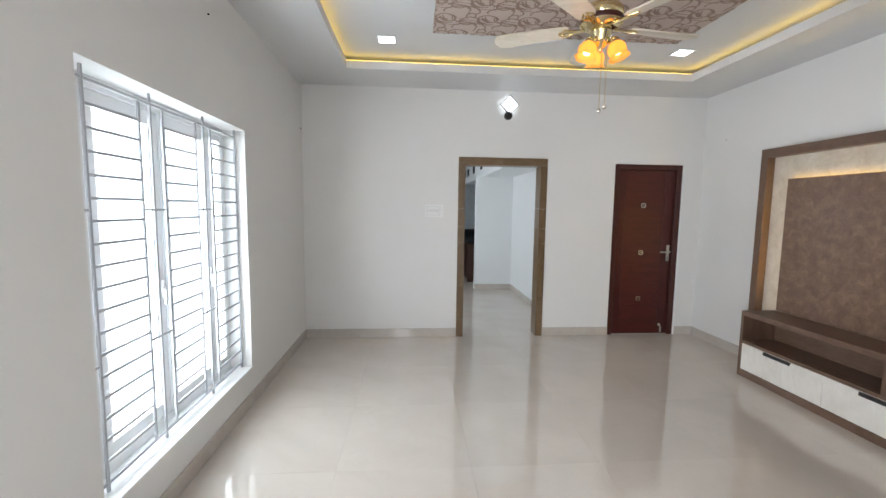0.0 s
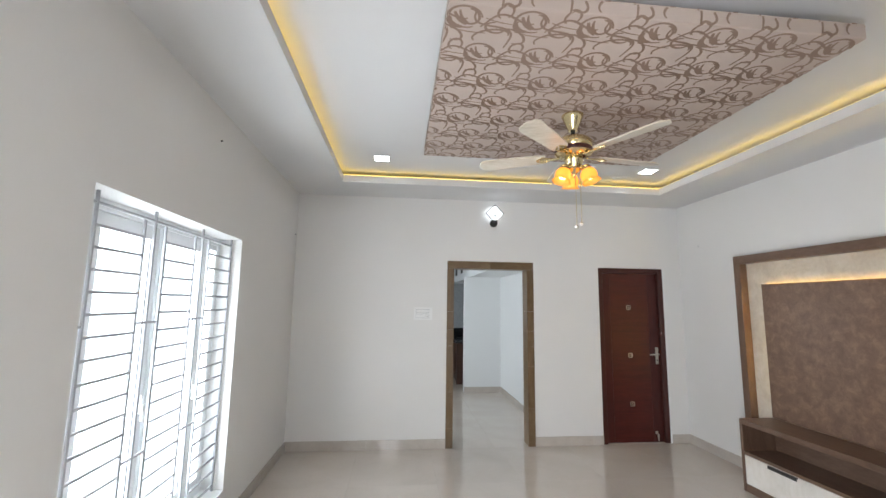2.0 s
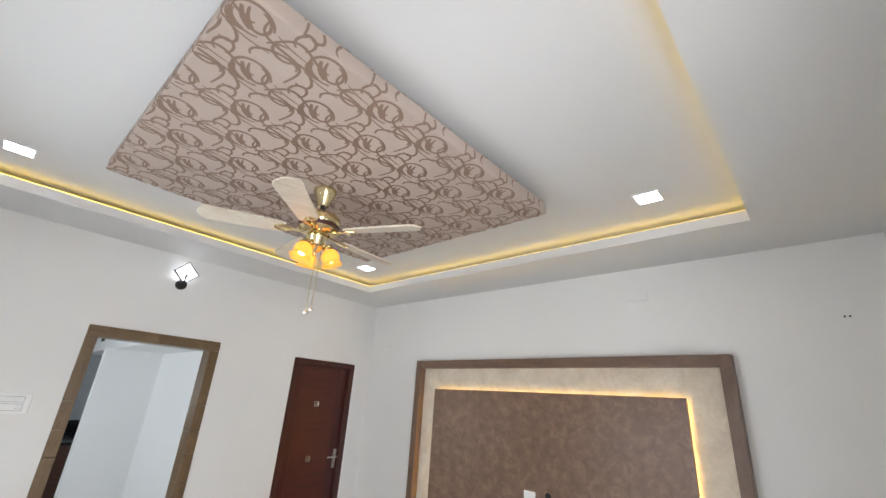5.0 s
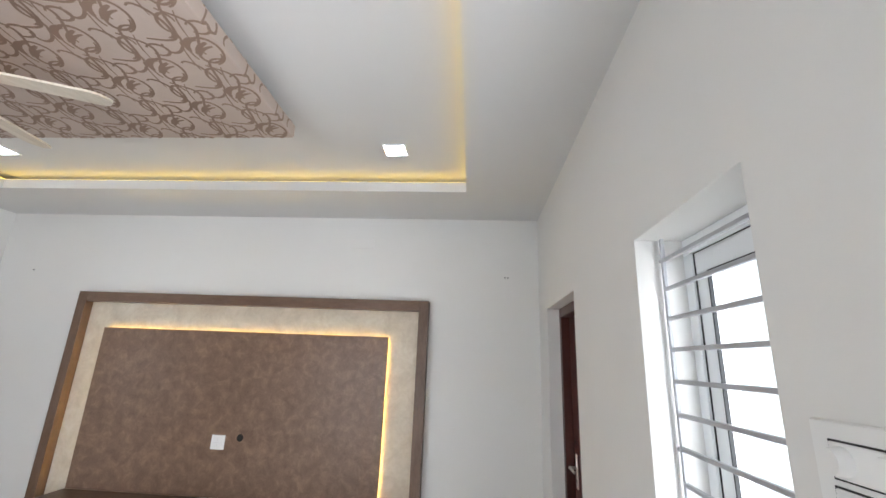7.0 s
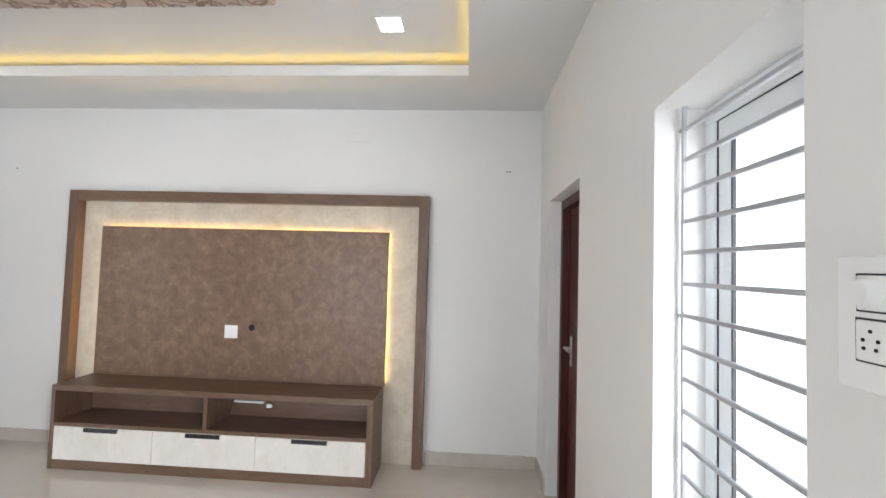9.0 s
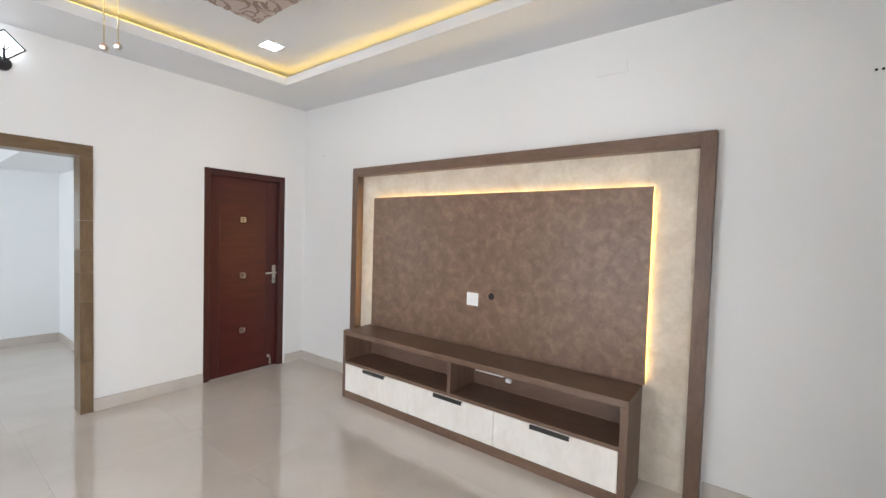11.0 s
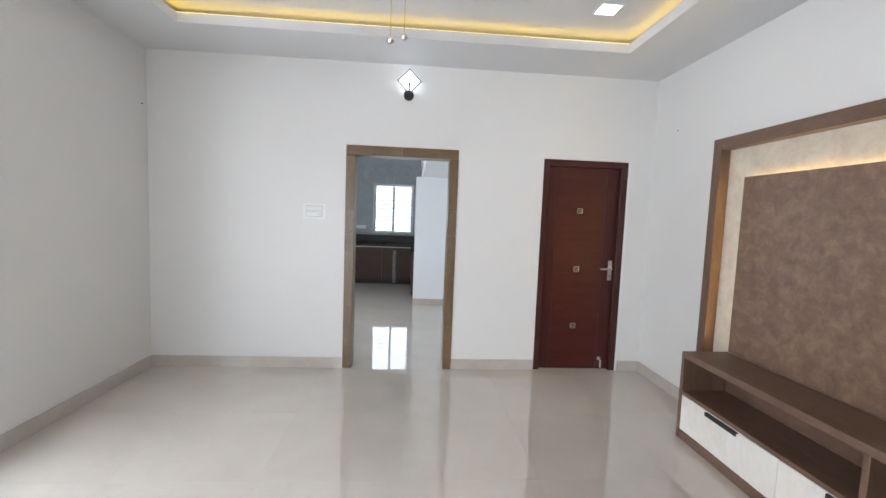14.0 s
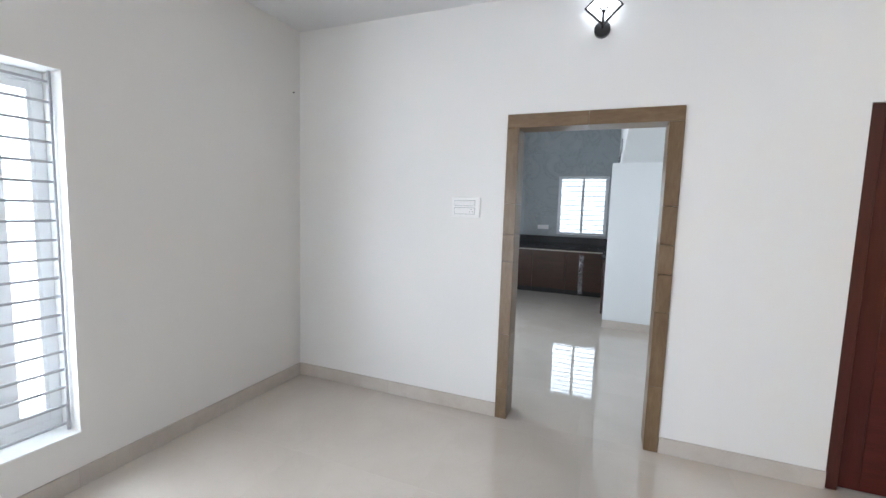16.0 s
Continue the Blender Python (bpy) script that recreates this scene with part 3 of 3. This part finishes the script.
cab = thing("tv_cabinet", "brown laminate television cabinet with open shelves and cream drawers", "cabinet")
CX, CB, CY0, CY1 = 3.505, 3.842, 1.515, 3.972
part("top", box(CX, CB, CY0, CY1, 0.578, 0.621, 0.002), WALNUT, cab)
for ya, yb in ((CY0, CY0 + 0.045), (CY1 - 0.03, CY1)):
    part("side_panel", box(CX + 0.0005, CB, ya, yb, 0.0, 0.5775, 0.002), WALNUT_V, cab)
part("shelf", box(CX + 0.001, CB, CY0 + 0.0455, CY1 - 0.0305, 0.318, 0.345, 0.002), WALNUT, cab)
part("divider", box(CX + 0.002, CB, 2.752, 2.782, 0.3455, 0.5775, 0.002), WALNUT_V, cab)
part("plinth", box(CX + 0.004, CX + 0.022, CY0 + 0.0455, CY1 - 0.0305, 0.0, 0.068, 0.001), WALNUT, cab)
part("back_panel", boxes((3.828, 3.840, CY0 + 0.0455, 2.7515, 0.0, 0.53), (3.828, 3.840, 2.7825, CY1 - 0.0305, 0.0, 0.5775)), WALNUT, cab)
dys = [CY0 + 0.047, 2.377, 3.163, CY1 - 0.032]
for i, (ya, yb) in enumerate(zip(dys, dys[1:])):
    dr = part("drawer", box(CX + 0.003, CX + 0.021, ya + 0.0015, yb - 0.0015, 0.071, 0.315, 0.0015), DRAWER, cab, "cream textured drawer front")
    hc = ((1.842 + 2.105) / 2, (2.642 + 2.9) / 2, (3.431 + 3.69) / 2)[i]
    part("handle", boxes((CX - 0.012, CX + 0.0028, hc - 0.131, hc + 0.131, 0.306, 0.312), (CX - 0.012, CX - 0.009, hc - 0.131, hc + 0.131, 0.286, 0.306), bevel=0.0007), BLACK, dr, "black metal edge pull")

strip = thing("power_strip", "white plug strip at the back of the cabinet niche", "power strip")
part("body", box(3.802, 3.828, 2.47, 2.72, 0.452, 0.470, 0.003), WHITEPL, strip)
part("plug", box(3.79, 3.815, 2.40, 2.445, 0.425, 0.455, 0.004), WHITEPL, strip)


# ---- switchboards ----
def switchboard(label, boards, plate, s, y):
    """plate and boards: x0, x1, z0, z1; s: way that the front faces."""
    t = thing("switchboard", label, "switchboard")
    def slab(q, d0, d1, bev=0.002):
        return box(q[0], q[1], min(y + s * d0, y + s * d1), max(y + s * d0, y + s * d1), q[2], q[3], bev)
    part("plate", slab(plate, 0.0, 0.010, 0.003), WHITEPL, t)
    for q in boards:
        m = 0.003
        # No real gap: its shade is a thin slab in a darker colour.
        part("seam", slab((q[0] - m, q[1] + m, q[2] - m, q[3] + m), 0.009, 0.0108, 0.0005), GASKET if s > 0 else GREYWALL, t, "thin darker rim drawn as a shadow gap")
        part("module", slab(q, 0.010, 0.014), WHITEPL, t)
    return t, slab


sw, slab = switchboard("white two-row switchboard on the white wall", [(0.565, 0.715, 1.522, 1.557), (0.565, 0.715, 1.462, 1.505)], (0.54, 0.755, 1.437, 1.582), -1, YB)
for i in range(5):
    part("rocker", slab((0.57 + i * 0.024, 0.59 + i * 0.024, 1.526, 1.553), 0.0138, 0.018), WHITEPL, sw)
part("socket_face", slab((0.672, 0.712, 1.466, 1.502), 0.0138, 0.016), WHITEPL, sw)
for dx, dz in ((0, 0.010), (-0.009, -0.006), (0.009, -0.006)):
    part("pin_hole", slab((0.692 + dx - 0.0025, 0.692 + dx + 0.0025, 1.484 + dz - 0.0025, 1.484 + dz + 0.0025), 0.0155, 0.0165, 0), DARK, sw)

sw2, slab = switchboard("white switchboard with fan dial and five-pin socket", [(0.905, 1.172, 1.546, 1.596), (0.905, 1.174, 1.474, 1.532)], (0.87, 1.208, 1.43, 1.625), 1, YF)
part("dial", rod((1.150, YF + 0.0135, 1.571), (1.150, YF + 0.034, 1.571), 0.021, 28, 0.018), WHITEPL, sw2, "round fan speed dial", True)
for dx, dz in ((0, 0.013), (-0.011, 0.0), (0.011, 0.0), (-0.008, -0.012), (0.010, -0.012)):
    part("pin_hole", rod((1.150 + dx, YF + 0.0135, 1.504 + dz), (1.150 + dx, YF + 0.0152, 1.504 + dz), 0.0027, 12), DARK, sw2)
for i in range(4):
    part("rocker", slab((0.915 + i * 0.045, 0.955 + i * 0.045, 1.552, 1.590), 0.0138, 0.019), WHITEPL, sw2)

cover = thing("vent_cover", "small white cover plate high on the wall", "cover plate")
part("plate", box(XR - 0.010, XR, 1.706, 1.910, 2.615, 2.692, 0.003), WALL, cover)
part("face", box(XR - 0.013, XR - 0.0095, 1.72, 1.896, 2.628, 2.680, 0.002), WALL, cover)
plugs = thing("wall_plug", "pair of tiny dark screw plugs in the wall", "wall plug")
for d in (-0.012, 0.012):
    part("screw", rod((XR - 0.004, 0.553 + d, 2.385), (XR, 0.553 + d, 2.385), 0.006, 10), DARK, plugs)
t = thing("wall_plug", "tiny dark screw plug in the white wall", "wall plug")
part("screw", rod((XR - 0.004, 4.867, 2.355), (XR, 4.867, 2.355), 0.005, 10), DARK, t)
for p in ((XL, 3.08, 2.685), (XL, 5.141, 2.397)):
    t = thing("wall_hook", "tiny dark screw hook in the white wall", "hook", p, "wall hooks")
    part("screw", rod((0, 0, 0), (0.010, 0, 0), 0.005, 10), DARK, t)


# ---- wall light ----
sc = thing("wall_light", "dark diamond wall light glowing white above the doorway", "wall light")
LX, LZ, H = 1.496, 2.728, 0.110
part("base_disc", rod((LX - 0.003, YB, 2.618), (LX - 0.003, YB - 0.03, 2.618), 0.047, 32), BLACK, sc, "", True)
part("arm", rod((LX - 0.003, YB - 0.02, 2.625), (LX, YB - 0.07, 2.65), 0.009), BLACK, sc, "", True)
R45 = Matrix.Translation((LX, YB - 0.07, LZ)) @ Matrix.Rotation(radians(45), 4, "Y")
hs = H / math.sqrt(2)
bm = boxes((-hs, hs, -0.009, 0.009, hs - 0.010, hs), (-hs, hs, -0.009, 0.009, -hs, -hs + 0.010), (-hs, -hs + 0.010, -0.009, 0.009, -hs + 0.010, hs - 0.010), (hs - 0.010, hs, -0.009, 0.009, -hs + 0.010, hs - 0.010))
bm.transform(R45)
part("diamond_frame", bm, BLACK, sc)
bm = box(-hs + 0.010, hs - 0.010, -0.004, 0.004, -hs + 0.010, hs - 0.010)
bm.transform(R45)
part("diffuser", bm, SCONCE, sc, "glowing white acrylic diamond")
bm = bmesh.new()
ty = YB - 0.079
for p, q, r, r2 in (((0, -0.105), (0.0, -0.03), 0.010, 0.007), ((0, -0.04), (-0.022, 0.0), 0.006, 0.003), ((0, -0.035), (0.004, 0.025), 0.006, 0.002),
                    ((0, -0.04), (0.028, -0.004), 0.006, 0.003), ((-0.014, -0.014), (-0.034, -0.006), 0.003, 0.001), ((0.016, -0.02), (0.022, 0.01), 0.003, 0.001)):
    rod((LX + p[0], ty, LZ + p[1]), (LX + q[0], ty, LZ + q[1]), r, 8, r2, bm)
part("tree_ornament", bm, BLACK, sc, "dark metal twig ornament", True)


# ---- ceiling lights ----
def downlight():
    t = thing("ceiling_light", "square white recessed ceiling light, switched on", "ceiling light", group="ceiling lights")
    part("frame", boxes((-0.078, 0.078, -0.078, -0.068, -0.008, 0), (-0.078, 0.078, 0.068, 0.078, -0.008, 0), (-0.078, -0.068, -0.068, 0.068, -0.008, 0), (0.068, 0.078, -0.068, 0.068, -0.008, 0), bevel=0.001), WHITEPL, t)
    part("diffuser", box(-0.068, 0.068, -0.068, 0.068, -0.006, 0), LAMPWHITE, t, "glowing white square")
    return t


dl = downlight()
dl.matrix_basis = pose(0.157, 4.24, ZU)
for x, y in ((2.918, 4.24), (2.918, 1.366), (0.157, 1.366)):
    copy_thing(dl, pose(x, y, ZU))


# ---- patterned ceiling panel ----
PX0, PX1, PY0, PY1, PZ0, PZ1 = 0.54, 2.50, 1.865, 3.68, 2.88, 2.955
pan = thing("ceiling_panel", "pinkish beige ceiling panel printed with brown swirls", "ceiling panel")
part("board", box(PX0, PX1, PY0, PY1, PZ0, PZ1, 0.004), PANEL, pan)
# Added block; its dark colour stands for shade between board and ceiling.
part("mounting_block", box(PX0 + 0.11, PX1 - 0.11, PY0 + 0.11, PY1 - 0.11, PZ1, ZU), KITWOOD, pan, "added block, coloured dark as shade above the panel")


def swirl_ribbons():
    """Loops and long S-lines of a repeating print, folded over the board's edges."""
    verts, faces = [], []
    w = 0.0053
    count = [0]

    def place(x, y, skin):
        ex = max(PX0 - x, x - PX1, 0)
        ey = max(PY0 - y, y - PY1, 0)
        if ex > 0 and ey > 0 or max(ex, ey) > PZ1 - PZ0 - 0.003:
            return None
        cx, cy = min(max(x, PX0), PX1), min(max(y, PY0), PY1)
        if ex > 0:
            return (cx + math.copysign(skin, x - cx), cy, PZ0 + ex)
        if ey > 0:
            return (cx, cy + math.copysign(skin, y - cy), PZ0 + ey)
        return (cx, cy, PZ0 - skin)

    def ribbon(pts, width=w):
        last = None
        count[0] += 1
        skin = 0.0008 + 0.00009 * (count[0] % 31)
        for i, p in enumerate(pts):
            q0, q1 = pts[max(i - 1, 0)], pts[min(i + 1, len(pts) - 1)]
            dx, dy2 = q1[0] - q0[0], q1[1] - q0[1]
            n = math.hypot(dx, dy2) or 1
            f = width * (0.75 + 0.5 * math.sin(math.pi * i / max(1, len(pts) - 1)))
            a = place(p[0] - dy2 / n * f, p[1] + dx / n * f, skin)
            b = place(p[0] + dy2 / n * f, p[1] - dx / n * f, skin)
            if a is None or b is None:
                last = None
                continue
            k = len(verts)
            verts.extend((a, b))
            if last is not None:
                faces.append((last, last + 1, k + 1, k))
            last = k

    def arc(cx, cy, rx, ry, a0, a1, tilt, n=22):
        ct, st = math.cos(tilt), math.sin(tilt)
        out = []
        for i in range(n + 1):
            a = radians(a0 + (a1 - a0) * i / n)
            u, v = rx * math.cos(a), ry * math.sin(a)
            out.append((cx + u * ct - v * st, cy + u * st + v * ct))
        return out

    def wave(x, y, length, lean, swing, turns, phase, n=26):
        ct, st = math.cos(lean), math.sin(lean)
        out = []
        for k in range(n + 1):
            f = k / n
            v = swing * math.sin(turns * 2 * math.pi * f + phase)
            out.append((x + f * length * ct - v * st, y + f * length * st + v * ct))
        return out

    sx, sy2 = 0.30, 0.245
    for j in range(-2, 10):
        for i in range(-3, 9):
            ox = PX0 + (i + 0.37 * (j % 3)) * sx
            oy = PY0 + j * sy2
            ribbon(arc(ox + 0.08, oy + 0.08, 0.078, 0.066, 35, 330, 0.4))
            ribbon(arc(ox + 0.10, oy + 0.075, 0.050, 0.040, -150, 130, 1.0))
            ribbon(arc(ox + 0.065, oy + 0.10, 0.055, 0.045, 70, 190, 0.2), w * 2.1)
            ribbon(wave(ox + 0.03, oy + 0.05, 0.10, 0.9, 0.010, 0.5, 0.0), w * 1.5)
            ribbon(wave(ox + 0.055, oy + 0.035, 0.10, 1.1, 0.012, 0.5, 0.3))
            ribbon(wave(ox + 0.14, oy + 0.02, 0.30, 0.95, 0.052, 1.0, 0.4))
            ribbon(wave(ox + 0.15, oy + 0.11, 0.24, -0.25, 0.040, 0.9, 2.4))
            ribbon(arc(ox + 0.225, oy + 0.135, 0.046, 0.034, -30, 250, 0.3))
            ribbon(arc(ox + 0.215, oy + 0.195, 0.085, 0.045, 160, 375, -0.3))
            ribbon(arc(ox + 0.02, oy + 0.19, 0.070, 0.040, -170, 60, 0.6))
            ribbon(arc(ox + 0.25, oy + 0.03, 0.032, 0.042, 100, 400, 0.2))
            ribbon(wave(ox + 0.02, oy + 0.155, 0.17, 0.12, 0.008, 0.5, 0.0), w * 0.55)
            ribbon(wave(ox + 0.17, oy + 0.075, 0.13, 0.22, 0.006, 0.5, 0.0), w * 0.55)
    me = bpy.data.meshes.new("swirl_print")
    me.from_pydata(verts, [], faces)
    me.materials.append(SWIRL)
    ob = new("swirl_print", me)
    ob.parent = pan
    return tagged(ob, "brown looping swirl print")


swirl_ribbons()


# ---- ceiling fan ----
FS, FZ = 1.06, 2.811
fan = thing("ceiling_fan", "brass ceiling fan with pale blades and amber glass lights", "ceiling fan", (1.472, 2.795, 1.66 * (1 - FS)))
fan.scale = (FS, FS, FS)
part("canopy", lathe([(0.066, FZ - 0.004), (0.066, FZ - 0.012), (0.058, FZ - 0.03), (0.040, FZ - 0.075), (0.030, FZ - 0.10), (0.028, FZ - 0.108), (0.0, FZ - 0.108)]), BRASS, fan, "", True)
part("downrod", rod((0, 0, 2.66), (0, 0, FZ - 0.10), 0.013, 16), BLACK, fan, "", True)
part("motor_housing", lathe([(0.0, 2.668), (0.035, 2.666), (0.05, 2.655), (0.098, 2.645), (0.112, 2.628), (0.114, 2.60), (0.108, 2.588), (0.110, 2.58), (0.112, 2.556), (0.095, 2.54), (0.06, 2.53), (0.0, 2.53)], 36), BRASS, fan, "polished brass motor housing", True)
part("vent_band", lathe([(0.1125, 2.586), (0.1135, 2.58), (0.1125, 2.562), (0.1100, 2.558)], 36), DFRAME, fan, "dark pierced vent band", True)
part("light_hub", lathe([(0.0, 2.532), (0.052, 2.53), (0.058, 2.515), (0.05, 2.49), (0.042, 2.47), (0.046, 2.455), (0.03, 2.44), (0.012, 2.425), (0.008, 2.41), (0.0, 2.405)], 28), BRASS, fan, "", True)


def fan_blade(a):
    m = Matrix.Rotation(a, 4, "Z") @ Matrix.Translation((0, 0, 2.545)) @ Matrix.Rotation(radians(11), 4, "X")
    n = 22
    top, bot = [], []
    bm = bmesh.new()
    outline = []
    for i in range(n + 1):
        s = i / n
        x = 0.17 + 0.43 * s
        half = 0.048 + 0.018 * s
        end = max(0.0, (s - 0.86) / 0.14)
        start = max(0.0, (0.06 - s) / 0.06)
        half *= math.sqrt(max(0.0, 1 - end * end)) * 0.9 + 0.1 - 0.25 * start
        outline.append((x, half))
    loop = [(x, h) for x, h in outline] + [(x, -h) for x, h in reversed(outline)]
    top = [bm.verts.new(m @ Vector((x, y, 0.004))) for x, y in loop]
    bot = [bm.verts.new(m @ Vector((x, y, -0.004))) for x, y in loop]
    bm.faces.new(top)
    bm.faces.new(list(reversed(bot)))
    k = len(loop)
    for i in range(k):
        bm.faces.new((top[i], bot[i], bot[(i + 1) % k], top[(i + 1) % k]))
    bl = part("blade", bm, BLADE, fan, "pale wood-look blade")
    arm = bmesh.new()
    box(0.085, 0.20, -0.011, 0.011, -0.012, -0.0045, 0.003, bm=arm)
    for q in (-1, 1):
        rod((0.13, q * 0.006, -0.008), (0.185, q * 0.03, -0.008), 0.005, 8, bm=arm)
        rod((0.185, q * 0.03, -0.008), (0.225, q * 0.006, -0.008), 0.005, 8, bm=arm)
    arm.transform(m)
    part("blade_arm", arm, BRASS, bl, "ornate brass blade arm", True)


for i in range(5):
    fan_blade(radians(8 + 72 * i))
for i in range(3):
    a = radians(-160 + 120 * i)
    u = Vector((math.cos(a), math.sin(a), 0))
    p0, p1 = u * 0.035 + Vector((0, 0, 2.475)), u * 0.070 + Vector((0, 0, 2.462))
    la = part("lamp_arm", rod(p0, p1, 0.009, 12), BRASS, fan, "", True)
    axis = (u * 0.32 + Vector((0, 0, -0.92))).normalized()
    m = Matrix.Translation(p1) @ axis.to_track_quat("Z", "Y").to_matrix().to_4x4()
    part("fitter", lathe([(0.0, -0.012), (0.020, -0.01), (0.028, 0.0), (0.030, 0.018), (0.026, 0.02)], 20, m), BRASS, la, "", True)
    prof = [(0.026, 0.014), (0.038, 0.026), (0.047, 0.045), (0.048, 0.064), (0.044, 0.080), (0.047, 0.092), (0.056, 0.102)]
    bm = bmesh.new()
    seg = 30
    rings = [[bm.verts.new(m @ Vector((r * (1 + (0.05 * math.cos(6 * 2 * math.pi * k / seg) if r > 0.055 else 0)) * math.cos(2 * math.pi * k / seg),
                                       r * (1 + (0.05 * math.cos(6 * 2 * math.pi * k / seg) if r > 0.055 else 0)) * math.sin(2 * math.pi * k / seg), z))) for k in range(seg)] for r, z in prof]
    for ra, rb in zip(rings, rings[1:]):
        for k in range(seg):
            bm.faces.new((ra[k], ra[(k + 1) % seg], rb[(k + 1) % seg], rb[k]))
    part("shade", bm, AMBER, la, "glowing amber frosted glass tulip shade", True)
    part("bulb", lathe([(0.0, 0.024), (0.014, 0.03), (0.022, 0.055), (0.018, 0.078), (0.0, 0.088)], 16, m), BULB, la, "lit warm bulb", True)
for dx, dy2, zb in ((0.0, -0.02, 2.092), (0.045, 0.012, 2.120)):
    ch = part("pull_chain", rod((dx, dy2, zb + 0.015), (dx, dy2, 2.47), 0.0018, 6), BRASS, fan)
    part("pull_knob", lathe([(0.0, zb - 0.008), (0.010, zb - 0.003), (0.013, zb + 0.006), (0.005, zb + 0.016), (0.0, zb + 0.018)], 14, Matrix.Translation((dx, dy2, 0))), STEEL, ch, "", True)


# ---- kitchen ----
KF = 10.15
for i, (xa, xb) in enumerate(((-0.88, -0.28), (-0.28, 0.32), (0.32, 0.92), (0.92, 1.55))):
    t = thing("kitchen_cabinet", "dark brown laminate base cabinet under black granite", "cabinet", group="kitchen base cabinets")
    part("body", box(xa + 0.001, xb - 0.001, KF + 0.022, KY - 0.005, 0.09, 0.818), KITWOOD, t)
    part("door", box(xa + 0.002, xb - 0.002, KF, KF + 0.02, 0.095, 0.79, 0.002), KITWOOD, t)
    part("plinth", box(xa + 0.001, xb - 0.001, KF + 0.05, KF + 0.065, 0.0, 0.09), BLACK, t)
    part("edge_profile", box(xa + 0.002, xb - 0.002, KF + 0.002, KF + 0.018, 0.793, 0.808), STEEL, t, "bright steel edge profile")
t = thing("kitchen_cabinet", "dark brown return cabinet under black granite", "cabinet", group="kitchen base cabinets")
part("body", box(1.57, 2.15, 8.95, KY - 0.005, 0.09, 0.818), KITWOOD, t)
part("plinth", box(1.62, 2.15, 8.97, KY - 0.005, 0.0, 0.09), BLACK, t)
part("side_panel", box(1.565, 2.15, 8.93, 8.949, 0.0, 0.818), KITWOOD, t)
wt = thing("worktop", "black polished granite kitchen worktop with upstand", "worktop")
part("slab", boxes((-0.89, 2.17, KF - 0.03, KY - 0.003, 0.82, 0.86), (1.54, 2.17, 8.90, KF - 0.0305, 0.82, 0.86), bevel=0.003), GRANITE, wt)
part("upstand", box(-0.89, 2.17, KY - 0.025, KY - 0.004, 0.86, 1.03), GRANITE, wt)
wrap = thing("plastic_wrap", "crumpled shiny protective film hanging on the cabinet", "film")


def film():
    bm = bmesh.new()
    g = [[bm.verts.new((1.155 + 0.07 * i / 8 + 0.03 * noise.noise((i * 0.9, j * 0.7, 3)), KF - 0.012 - 0.05 * abs(noise.noise((i * 0.8, j * 0.5, 0))), 0.04 + 0.70 * j / 26)) for i in range(9)] for j in range(27)]
    for j in range(26):
        for i in range(8):
            bm.faces.new((g[j][i], g[j][i + 1], g[j + 1][i + 1], g[j + 1][i]))
    bmesh.ops.solidify(bm, geom=bm.faces[:], thickness=0.002)
    return bm


part("sheet", film(), plain("clear_grey_film", (0.55, 0.54, 0.55), 0.12, 0.5, 0.6, 22), wrap)
kt = structure("wall_tiles", box(HX0, HX0 + 0.01, KY - 0.012, KY - 0.002, 1.03, 1.04), MARBLE, "grey veined marble kitchen wall tiles", "tiles")
for za, zb in ((1.035, 1.41), (1.415, 2.03), (2.035, 2.63), (2.635, 3.23)):
    for xa, xb in ((-0.885, 0.015), (0.018, 0.652), (KWX0 - 0.0, KWX1), (KWX1 + 0.003, 2.44)):
        if xa >= KWX0 - 0.001 and xb <= KWX1 + 0.001:
            if zb < KWZ1:
                continue
            za2 = max(za, KWZ1 + 0.002)
            if za2 > za + 0.001 and zb - za2 < 0.05:
                continue
            part("tile", box(xa, xb, KY - 0.014, KY - 0.002, za2, zb, 0.001), MARBLE, kt)
        else:
            part("tile", box(xa, xb, KY - 0.014, KY - 0.002, za, zb, 0.001), MARBLE, kt)
ks = thing("switchboard", "white switch plate on the marble kitchen tiles", "switchboard")
part("plate", box(0.29, 0.50, KY - 0.026, KY - 0.0145, 1.16, 1.24, 0.003), WHITEPL, ks)

# ---- floor tiles ----
fl = structure("floor", boxes((XL - TH, XR + TH, YF - 1.6, YB + 0.2, -0.16, -0.004), (HX0 - 0.15, 2.6, YB + 0.2, KY + 0.2, -0.16, -0.004)), GROUT, "polished beige vitrified tile floor", "floor")
shared = {}


def lay(x0, x1, ya, yb, size=0.8):
    x = x0
    while x < x1 - 0.01:
        y = ya
        xe = min(x + size, x1)
        while y < yb - 0.01:
            ye = min(y + size, yb)
            key = (round(xe - x, 3), round(ye - y, 3))
            if key not in shared:
                shared[key] = mesh_of("floor_tile", box(0.0003, xe - x - 0.0003, 0.0003, ye - y - 0.0003, -0.004, 0.0), TILE)
            ob = new("floor_tile", shared[key])
            ob.parent, ob.location = fl, (x, y, 0)
            y = ye
        x = xe


lay(XL, XR, YF - 0.8, YB)
lay(-0.9, 2.45, YB, KY)
